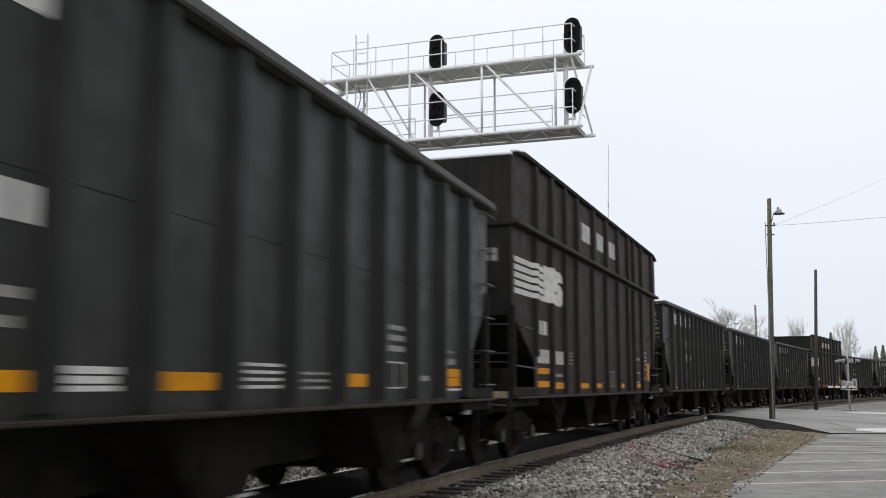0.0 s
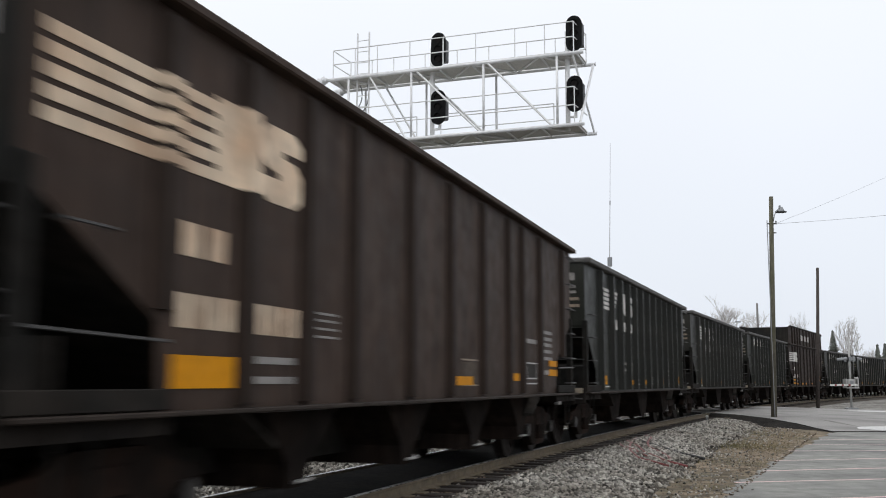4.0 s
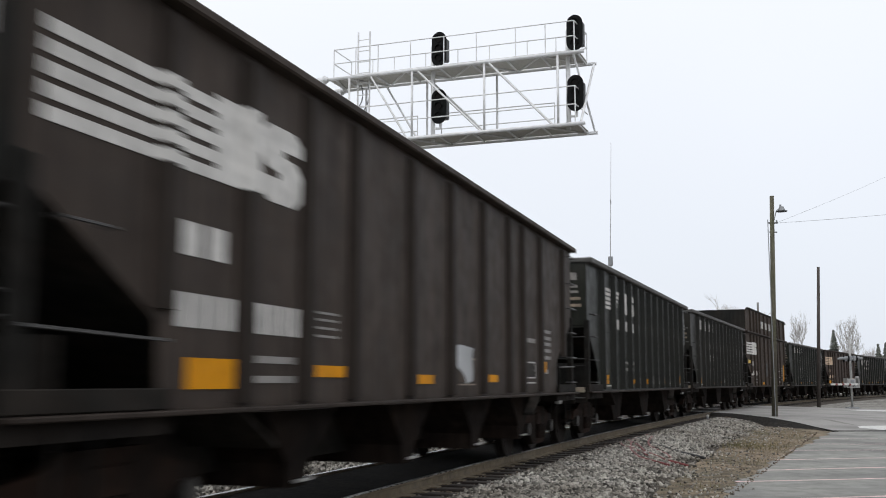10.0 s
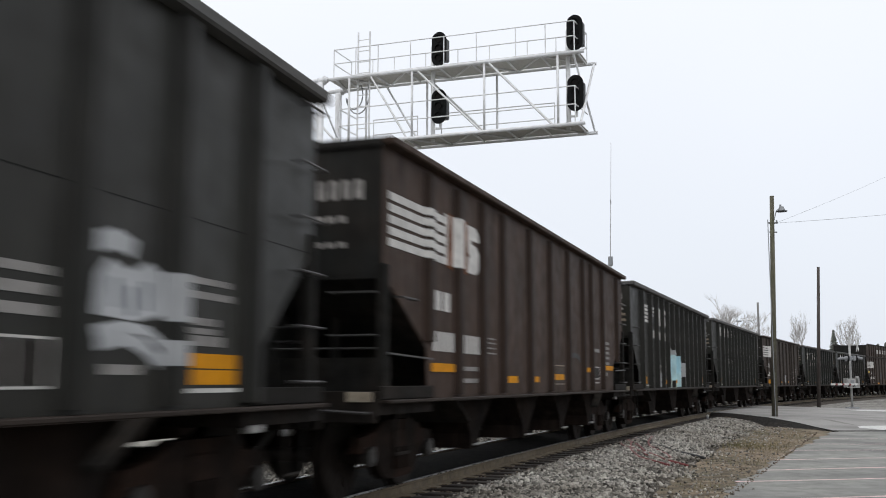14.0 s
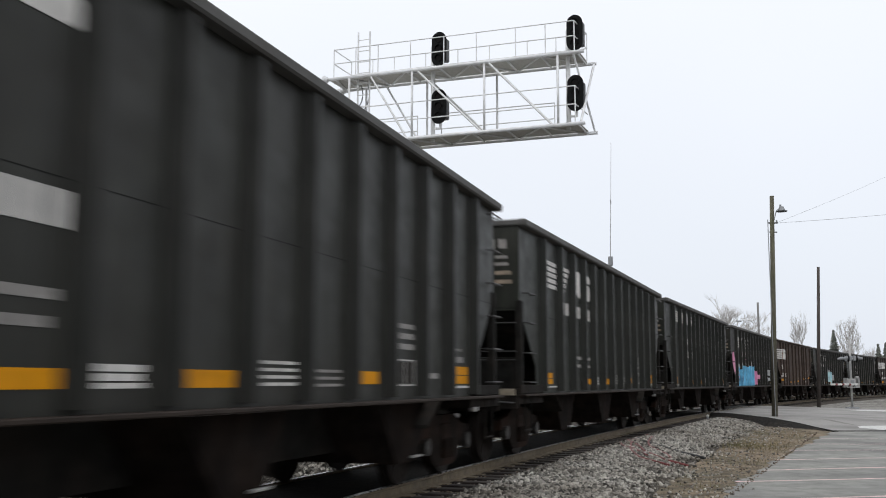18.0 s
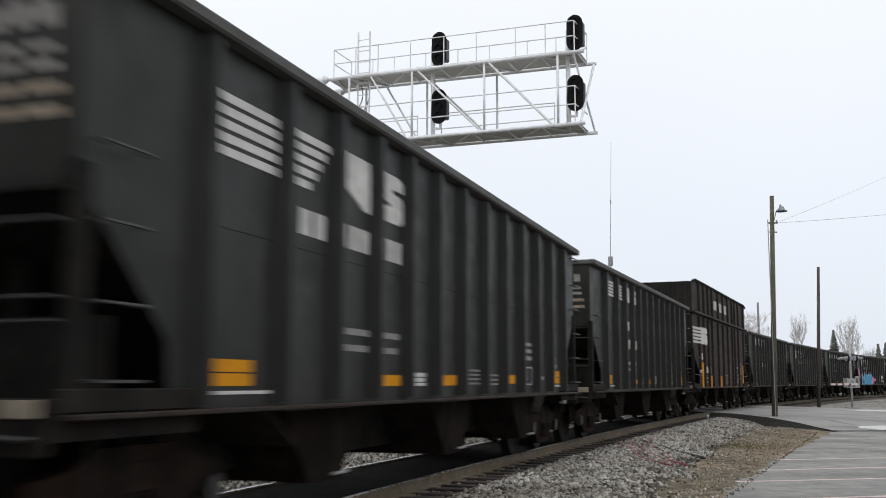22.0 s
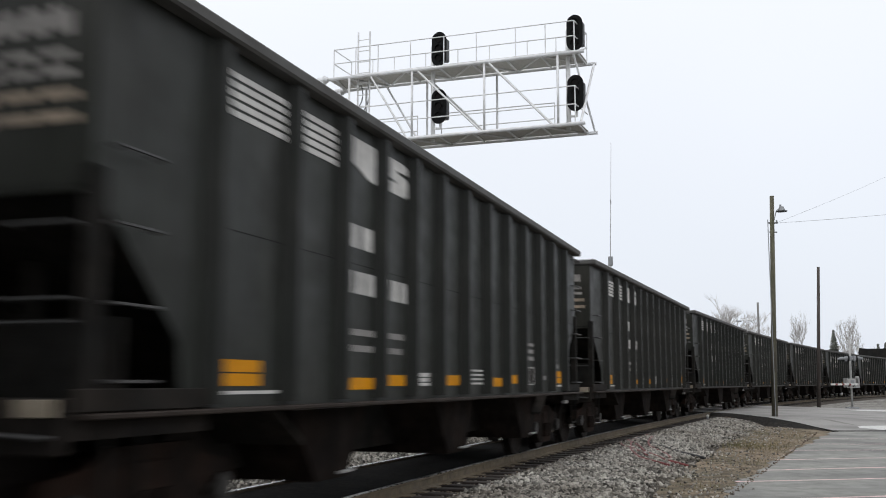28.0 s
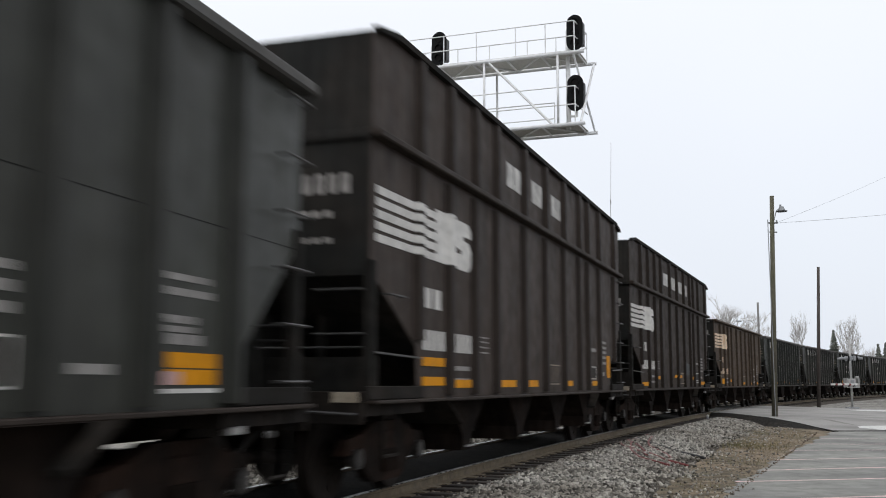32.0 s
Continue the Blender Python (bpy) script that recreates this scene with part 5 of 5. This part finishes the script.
    for x0, x1, z1 in ((-5.8, -4.94, 2.0), (-4.66, -3.94, 2.1), (-3.66, -3.0, 2.12), (-2.72, -2.09, 2.1), (-1.81, -1.16, 2.12)):
        sprayed(c, SPRAY_CYAN, x0, x1, 1.08, z1, rng, blue)
        stroke(c, SPRAY_WHITE, [(x0, z1 - 0.04), (x0 + 0.15, z1 + 0.06), (x0 + 0.35, z1), (x1 - 0.15, z1 + 0.03), (x1, z1 - 0.1)], 0.13, line)
        if x0 < -2:
            stroke(c, SPRAY_WHITE, [(x0 + 0.1, 1.7), (x1 - 0.12, 1.67)], 0.07, line)
            stroke(c, SPRAY_PINK, [(x0 + 0.12, 1.53), (x1 - 0.1, 1.5)], 0.07, "pink spray-painted stroke")
        stroke(c, SPRAY_NAVY, [(x1 - 0.05, 1.9), (x1 - 0.1, 1.6), (x1 - 0.04, 1.35)], 0.07, dark, 0.01)
        shape_mark(c, SPRAY_NAVY, "graffiti", blob(rng, x0 + 0.5, 1.36, 0.12, 0.09, 12, 0.3), dark, 0.009)
    stroke(c, SPRAY_WHITE, [(-1.8, 2.2), (-1.5, 2.28), (-1.25, 2.24), (-1.16, 2.1), (-1.14, 1.9)], 0.12, line, 0.01)
    stroke(c, SPRAY_NAVY, [(-1.7, 2.02), (-1.45, 2.1), (-1.3, 2.0)], 0.06, dark, 0.012)
    sprayed(c, SPRAY_PINK, -0.9, -0.16, 1.12, 1.9, rng, "pink spray-painted lettering")
    stroke(c, SPRAY_WHITE, [(-0.85, 1.7), (-0.6, 1.62), (-0.3, 1.64)], 0.14, line)
    stroke(c, SPRAY_WHITE, [(-0.6, 1.4), (-0.3, 1.41)], 0.03, line)
    shape_mark(c, SPRAY_PINK, "graffiti", [(0.1, 1.4), (0.1, 1.86), (0.5, 1.8), (0.84, 1.66), (0.84, 1.42)], "pink spray-painted arrow", 0.004)
    skin(c, SPRAY_PINK, "graffiti", 0.97, 1.42, 1.64, "a", "pink spray-painted arrow")
    shape_mark(c, SPRAY_PINK, "graffiti", [(1.1, 1.42), (1.1, 1.6), (1.3, 1.55), (1.5, 1.5), (1.3, 1.42)], "pink spray-painted arrow tip", 0.004)
    shape_mark(c, SPRAY_PINK, "graffiti", [(-6.95, 2.14), (-6.9, 2.56), (-6.6, 2.64), (-6.28, 2.3), (-6.16, 1.6), (-6.38, 1.62)], "faint pink spray paint", 0.004)
    for x0, x1 in ((-3.6, -3.05), (-2.66, -2.15)):
        shape_mark(c, SPRAY_PINK, "graffiti", [(x0, 2.16), (x0 + 0.05, 2.5), ((x0 + x1) / 2, 2.56), (x1, 2.45), (x1, 2.16)], "pink spray-painted arrow", 0.003)
    tag = "white spray-painted tag"
    stroke(c, SPRAY_WHITE, [(4.2, 2.04), (4.36, 2.08), (4.52, 2.04)], 0.12, tag, 0.004)
    shape_mark(c, SPRAY_WHITE, "graffiti", [(4.18, 1.62), (4.2, 1.86), (4.3, 1.96), (4.52, 1.9), (4.72, 1.98), (4.86, 1.92), (4.88, 1.66), (4.6, 1.6)], tag, 0.004)
    for x, z in ((4.36, 1.84), (4.52, 1.8), (4.68, 1.84)):
        stroke(c, SPRAY_NAVY, [(x, z), (x + 0.02, z - 0.16)], 0.035, "dark spray-painted stroke", 0.009)
    skin(c, SPRAY_WHITE, "graffiti", 5.02, 1.62, 1.93, "a", tag)
    stroke(c, SPRAY_WHITE, [(4.2, 1.53), (4.45, 1.57), (4.7, 1.55), (4.88, 1.48)], 0.06, tag, 0.006)
    stroke(c, SPRAY_WHITE, [(4.24, 1.46), (4.5, 1.5), (4.72, 1.44), (4.86, 1.36)], 0.09, tag, 0.004)
    skin(c, SPRAY_WHITE, "graffiti", 5.02, 1.34, 1.5, "a", tag)
    stroke(CARS[11], PATCH, [(1.4, 1.66), (1.6, 1.72), (1.9, 1.75), (2.2, 1.73), (2.4, 1.66)], 0.09, "pale sprayed arc", 0.003)
    for x, w in ((-5.35, 0.14), (-4.78, 0.2)):
        shape_mark(CARS[11], RUSTM, "rust_stain", [(x - w / 2, 2.62), (x + w / 2, 2.6), (x + w * 0.7, 2.9), (x + w / 2, 3.3), (x - w / 3, 3.28), (x - w * 0.6, 3.0)], "orange-brown rust stain", 0.008)
    for k in (12, 27):
        stencil(CARS[k], FADED, "stencil_bar", [(5.2, 5.8, 1.9, 1.945), (5.2, 5.84, 1.8, 1.85), (5.2, 5.62, 1.64, 1.67), (5.2, 5.62, 1.56, 1.6)])
    for k in (19, 27):
        mark(CARS[k], PINKM, "label_plate", 5.14, 5.42, 1.22, 1.305, 0.008, "faded pink plate")
    c = CARS[8]
    tagged(c, "dark brown coal hopper car with a white tag")
    shape_mark(c, SPRAY_WHITE, "graffiti", [(-0.12, 1.62), (0.0, 1.66), (0.35, 1.7), (0.9, 1.67), (0.82, 1.55), (0.88, 1.4), (0.86, 1.26), (0.6, 1.22), (0.5, 1.32), (0.3, 1.4), (-0.05, 1.46), (-0.1, 1.54)], "white spray-painted tag", 0.004)
    for k, x, z, rx, rz in ((5, -0.88, 1.93, 0.42, 0.36), (25, 2.08, 1.68, 0.36, 0.2), (16, 1.75, 1.84, 0.38, 0.18)):
        shape_mark(CARS[k], PATCH, "paint_patch", [(x - rx, z - rz), (x + rx, z - rz), (x + rx, z + rz * 0.8), (x, z + rz), (x - rx, z + rz * 0.95)], "grey-blue overpainted patch", 0.002)
    mark(CARS[5], YELLOW, "reflector", -6.9, -6.24, 2.2, 2.36, 0.004, "yellow plate")
    mark(CARS[5], YELLOW, "reflector", 6.78, 7.14, 2.2, 2.35, 0.004, "yellow plate")


graffiti()


# ---- sleepers and ballast stones ----
def sleepers():
    bm = box(-0.115, 0.115, -1.3, 1.3, -0.33, -0.152, 0.012)
    me = shared("sleeper", bm, TIE)
    rng = random.Random(3)
    plate = shared("tie_plate", box(-0.1, 0.1, -0.17, 0.17, -0.153, -0.14), RAILM)
    s = 2.0
    while s < 95:
        o = piece("sleeper", me, near_track, track_pose(s, rng.uniform(-0.03, 0.03), rng.uniform(-0.012, 0.004)) @ pose(0, 0, 0, 0, 0, rng.uniform(-1.5, 1.5)))
        if s < 45:
            piece("tie_plate", plate, o, pose(0, -0.755, 0.001))
        s += 0.53
    rest, faces = [], []
    for lat, lo, hi in ((0.0, 95.0, 190.0), (0.0, -30.0, 2.0), (FAR_LAT, -20.0, 150.0)):
        s = lo
        while s < hi:
            m = track_pose(s, lat)
            b = len(rest)
            for x in (-0.115, 0.115):
                for y in (-1.3, 1.3):
                    for z in (-0.33, -0.155):
                        rest.append(tuple(m @ Vector((x, y, z))))
            faces += [tuple(b + i for i in q) for q in ((0, 1, 3, 2), (4, 6, 7, 5), (0, 4, 5, 1), (2, 3, 7, 6), (1, 5, 7, 3))]
            s += 0.53
    me = bpy.data.meshes.new("sleepers")
    me.from_pydata(rest, [], faces)
    me.materials.append(TIE)
    o = new("sleepers", me)
    o.parent = far_track
    tagged(o, "dark timber sleepers", kind="stuff")


sleepers()


def stones(name, label, count, place, mat, lo, hi, seed):
    """Loose angular stones, strewn by place(rng) -> x, y, z."""
    rng = np.random.default_rng(seed)
    base = np.array([(1, 0, 0), (-1, 0, 0), (0, 1, 0), (0, -1, 0), (0, 0, 1), (0, 0, -1), (0.7, 0.7, 0.45), (-0.7, -0.65, 0.5)])
    quads = np.array([(0, 6, 4), (6, 2, 4), (2, 1, 4), (1, 7, 4), (7, 3, 4), (3, 0, 4), (0, 2, 6), (2, 0, 5), (1, 2, 5), (3, 1, 5), (0, 3, 5), (1, 3, 7)])
    centres = place(rng, count)
    size = rng.uniform(lo, hi, (count, 1, 1)) * rng.uniform(0.6, 1.25, (count, 1, 3))
    q = rng.normal(size=(count, 4))
    q /= np.linalg.norm(q, axis=1)[:, None]
    w, x, y, z = q.T
    rot = np.stack([np.stack([1 - 2 * (y * y + z * z), 2 * (x * y - z * w), 2 * (x * z + y * w)], -1),
                    np.stack([2 * (x * y + z * w), 1 - 2 * (x * x + z * z), 2 * (y * z - x * w)], -1),
                    np.stack([2 * (x * z - y * w), 2 * (y * z + x * w), 1 - 2 * (x * x + y * y)], -1)], -2)
    local = (base[None] + rng.normal(scale=0.16, size=(count, 8, 3))) * size
    verts = np.einsum("nij,nkj->nki", rot, local) + centres[:, None]
    faces = (quads[None] + 8 * np.arange(count)[:, None, None]).reshape(-1, 3)
    me = bpy.data.meshes.new(name)
    me.vertices.add(count * 8)
    me.vertices.foreach_set("co", verts.reshape(-1).astype(np.float32))
    me.loops.add(len(faces) * 3)
    me.loops.foreach_set("vertex_index", faces.reshape(-1).astype(np.int32))
    me.polygons.add(len(faces))
    me.polygons.foreach_set("loop_start", np.arange(0, len(faces) * 3, 3, dtype=np.int32))
    me.update(calc_edges=True)
    me.validate()
    me.materials.append(mat)
    tagged(new(name, me), label, "ballast", kind="stuff")


BED_LAT = (-8.2, -6.6, -5.6, -2.4, -1.8, -1.35, 1.3, 1.65, 2.1, 3.2, 3.6, 4.6)
BED_Z = (-0.5, -0.24, -0.15, -0.17, -0.17, -0.21, -0.21, -0.17, -0.2, -0.35, -0.38, -0.38)


def strew(s0, s1, lat0, lat1, dense=1.0):
    def place(rng, n):
        s = s0 + (s1 - s0) * rng.random(n) ** dense
        u = rng.random(n)
        rim = 0.22 * np.sin(1.3 * s) + 0.16 * np.sin(3.1 * s + 1.0) + rng.normal(0, 0.22, n)
        lat = lat0 + (lat1 - lat0) * u + np.where(u > 0.75, (u - 0.75) * 4 * rim, 0.0)
        a = np.interp(s, LINE_S, LINE_PSI)
        x = np.interp(s, LINE_S, LINE_X) + lat * np.cos(a)
        y = np.interp(s, LINE_S, LINE_Y) - lat * np.sin(a)
        z = np.interp(lat, BED_LAT, BED_Z) + rng.uniform(-0.015, 0.02, n)
        return np.stack([x, y, z], 1)
    return place


stones("ballast_stones", "loose grey angular ballast stones beside the rail", 46000, strew(7, 44, 1.3, 3.15, 1.3), STONE, 0.02, 0.054, 1)
stones("ballast_stones", "loose grey ballast stones thinning out on the verge", 1700, strew(7, 42, 3.1, 4.5, 1.2), STONE, 0.012, 0.036, 2)
stones("ballast_stones", "sparse ballast stones between the sleeper ends", 3500, strew(7, 40, 0.85, 1.4, 1.2), STONE, 0.014, 0.036, 4)
stones("tie_debris", "brown dirt crumbs and leaf litter between the sleeper ends", 9000, strew(6, 46, 0.83, 1.5, 1.2), LITTER, 0.01, 0.034, 14)
stones("ballast_stones", "loose grey ballast stones between the rails", 26000, strew(0, 34, -5.0, -1.1), STONE, 0.02, 0.048, 3)


# ---- trees beyond the crossing ----
def bare_tree(x, y, height, seed, label, width=1.0):
    rng = random.Random(seed)
    g = root("bare_tree", label, "tree", "bare trees beyond the train", at=pose(x, y, -0.5))
    trunk, crown = bmesh.new(), bmesh.new()

    def grow(p, d, length, r, depth):
        q = p + d * length
        add_tube(trunk if depth < 2 else crown, p, q, r, r * 0.7, 6 if depth < 2 else 3)
        if depth >= 5:
            return
        for _ in range(4 if depth < 2 else 3 if depth < 4 else 7):
            axis = Vector((rng.uniform(-1, 1), rng.uniform(-1, 1), rng.uniform(-0.1, 0.55))).normalized()
            nd = (d * rng.uniform(0.7, 1.1) + axis * rng.uniform(0.4, 0.75)).normalized()
            grow(p.lerp(q, rng.uniform(0.55, 1.0)), nd, length * rng.uniform(0.6, 0.8), max(r * 0.55, 0.01), depth + 1)

    grow(Vector((0, 0, 0)), Vector((0, 0, 1)), height * 0.36, height * 0.017, 0)
    for bm in (trunk, crown):
        bmesh.ops.scale(bm, vec=(width, width, 1), verts=bm.verts[:])
    part("trunk", trunk, BARK, g)
    part("crown", crown, TWIG, g, "bare grey twigs")


def conifer(x, y, height, seed):
    rng = random.Random(seed)
    g = root("conifer", "dark green conifer beyond the bare trees", "tree", "conifers beyond the train", at=pose(x, y, -0.5))
    part("trunk", tube((0, 0, 0), (0, 0, height * 0.95), height * 0.018, 0.02, 8), BARK, g)
    bm = bmesh.new()
    for i in range(700):
        u = rng.random() ** 0.8
        z = height * (0.08 + 0.9 * u)
        reach = height * 0.2 * (1 - u) ** 0.85 * rng.uniform(0.45, 1.1) + 0.08
        a = rng.uniform(0, 2 * math.pi)
        d = Vector((math.cos(a), math.sin(a), rng.uniform(-0.35, 0.05)))
        side = Vector((-d.y, d.x, 0)) * rng.uniform(0.12, 0.28)
        tip = Vector((0, 0, z)) + d * reach
        mid = Vector((0, 0, z)) + d * reach * 0.4
        vs = [bm.verts.new(v) for v in (mid - side, tip - side * 0.3, tip + side * 0.3 - Vector((0, 0, 0.1)), mid + side, mid + Vector((0, 0, 0.22)))]
        for q in ((0, 1, 4), (1, 2, 4), (2, 3, 4), (3, 0, 4), (0, 3, 2, 1)):
            bm.faces.new([vs[j] for j in q])
    part("crown", bm, NEEDLE, g)


bare_tree(46.2, 170, 16.74, 11, "tall bare deciduous tree beyond the tracks")
bare_tree(49.3, 166, 14.88, 12, "bare deciduous tree beyond the tracks")
bare_tree(59.1, 168, 14.0, 13, "upright bare deciduous tree beyond the crossing", 0.55)
bare_tree(62.9, 174, 8.4, 17, "small bare tree beyond the crossing", 0.7)
bare_tree(67.9, 170, 14.2, 14, "upright bare deciduous tree beyond the crossing", 0.55)
bare_tree(70.2, 176, 11.5, 15, "bare deciduous tree beyond the crossing", 0.5)
bare_tree(78.0, 185, 9.0, 18, "small bare tree beyond the crossing", 0.8)
conifer(68.2, 178, 11.0, 21)
conifer(74.6, 175, 8.4, 22)
conifer(77.2, 178, 8.8, 23)
conifer(72.6, 182, 7.4, 24)


# ---- litter and dead grass on the verge ----
def strew_verge(rng, n):
    """Points between the ballast's foot and the edge of the car park."""
    y = 6 + 34 * rng.random(n) ** 1.2
    edge = np.interp(y, (0.5, 14.58, 21.85, 33.53, 40.0), (-1.6, 3.97, 7.12, 12.2, 11.2))
    x = edge + 0.04 - np.abs(rng.normal(0.4, 1.0, n)) * np.interp(y, (6, 30, 40), (0.8, 1.5, 0.5))
    return np.stack([x, y, np.where(x > edge - 0.05, -0.366, -0.385)], 1)


stones("verge_litter", "brown dead leaves and bits strewn on the verge", 5200, strew_verge, LITTER, 0.008, 0.026, 5)
stones("verge_stones", "pale stones strewn on the earth verge", 900, strew_verge, STONE, 0.01, 0.034, 6)


def grass_tufts():
    rng = np.random.default_rng(9)
    verts, faces = [], []
    for cx, cy, spread, n in ((7.75, 26.4, 0.5, 800), (8.1, 27.6, 0.45, 400), (9.0, 27.5, 0.9, 500), (7.9, 25.5, 0.7, 350), (10.9, 31.5, 0.7, 500), (6.4, 21.2, 0.5, 160), (9.9, 33.5, 0.8, 350), (4.3, 16.0, 0.3, 60)):
        for _ in range(n):
            x, y = rng.normal(cx, spread), rng.normal(cy, spread * 1.6)
            if x > np.interp(y, (0.5, 14.58, 21.85, 33.53, 40.0), (-1.6, 3.97, 7.12, 12.2, 11.2)) - 0.15:
                continue
            a, h, lean = rng.uniform(0, 6.28), rng.uniform(0.04, 0.12), rng.uniform(0.03, 0.12)
            w = 0.008
            b = len(verts)
            verts += [(x - w * math.sin(a), y + w * math.cos(a), -0.4), (x + w * math.sin(a), y - w * math.cos(a), -0.4), (x + lean * math.cos(a), y + lean * math.sin(a), -0.4 + h)]
            faces.append((b, b + 1, b + 2))
    me = bpy.data.meshes.new("dead_grass")
    me.from_pydata(verts, [], faces)
    me.materials.append(GRASS)
    tagged(new("dead_grass", me), "dead yellow grass tufts on the verge", "grass", kind="stuff")


grass_tufts()


# ---- loose cables by the rail ----
def cable(pts, mat, label):
    bm = path_tube(pts, 0.028)
    tagged(new("loose_cable", mesh_of("loose_cable", bm, mat)), label, "cable", "loose cables")


def lying(pairs, z=0.03):
    out = []
    for s, lat in pairs:
        x, y, a = on_line(s, lat)
        out.append((x, y, float(np.interp(lat, BED_LAT, BED_Z)) + z))
    return out


cable(lying(((27.5, 1.3), (26.2, 1.6), (25.0, 2.0), (23.8, 2.3), (22.6, 2.9), (22.0, 3.4))), REDC, "dull red cable lying on the ballast")
cable(lying(((28.5, 1.35), (27.0, 1.7), (25.9, 2.3), (25.0, 2.9), (24.3, 3.5))), WIREM, "black cable lying on the ballast")
cable(lying(((30.0, 1.35), (28.4, 1.75), (26.6, 1.95), (25.2, 2.2), (23.9, 2.75), (22.9, 3.0))), REDC, "dull red cable lying on the ballast")
cable(lying(((28.8, 1.3), (27.2, 1.5), (25.4, 1.75), (23.6, 2.05), (22.2, 2.45), (21.6, 3.1))), REDC, "dull red cable lying on the ballast")
cable(lying(((26.0, 1.4), (24.6, 1.7), (23.9, 2.1), (22.9, 2.5))), REDC, "dull red cable lying on the ballast")


def marker_ball():
    x, y, a = on_line(42.5, 1.35)
    g = root("track_marker", "small white round marker beside the rail", "marker", at=pose(x, y, -0.2))
    bm = bmesh.new()
    bmesh.ops.create_icosphere(bm, subdivisions=2, radius=0.055, matrix=Matrix.Translation((0, 0, 0.17)))
    part("cap", bm, ROADWHITE, g, smooth=True)
    part("stem", tube((0, 0, 0), (0, 0, 0.11), 0.04), GREYBOX, g)


marker_ball()


# ---- what moves: the train runs away from the camera along the track ----
SPEED = 13.51
# slack in the couplings, car by car
SLACK_K = (-8, 0, 2, 3, 4, 5, 6, 7, 8, 9, 10, 11, 12, 13, 14, 15, 16, 17, 18, 19, 20, 21, 22, 23, 24, 25, 26, 27, 28)
SLACK = (0.34, 0.34, 0.17, 0.25, 0.0, -0.3, 0.0, 0.22, 0.18, -0.13, -0.07, 0.18, -0.15, -0.03, 0.3, 0.4, 0.48, 0.45, 0.4, 0.3, 0.25, 0.35, 0.42, 0.48, 0.52, -0.14, -0.36, -0.62, -0.65)


def travelled(t):
    """Metres that the train has run at t seconds."""
    return 7.653 + SPEED * t


def car_at(k, t):
    """Where car k stands on the line at t seconds."""
    return travelled(t) - CAR_STEP * k + float(np.interp(k, SLACK_K, SLACK))


def car_pose(s):
    xa, ya, _ = on_line(s - 5.75)
    xb, yb, _ = on_line(s + 5.75)
    return pose((xa + xb) / 2, (ya + yb) / 2, 0, 0, 0, math.degrees(math.atan2(yb - ya, xb - xa)))


def motions():
    times = [0.5 * i for i in range(65)]
    for k, car in CARS.items():
        walk(car, [(t, car_pose(car_at(k, t))) for t in times])
    step = 1 / FPS
    for k, car in CARS.items():
        for bogie in [o for o in car.children if o.name.startswith("bogie")]:
            for w in [o for o in bogie.children if o.name.startswith("wheelset")]:
                rows, spot = [], w.location.copy()
                n = int(32 * FPS)
                for i in range(n + 1):
                    t = i * step
                    s = car_at(k, t)
                    if i in (0, n) or -30 < s < 150:
                        rows.append((t, pose(*spot) @ pose(0, 0, 0, 0, math.degrees(travelled(t) / 0.457) % 360, 0)))
                walk(w, rows)


motions()
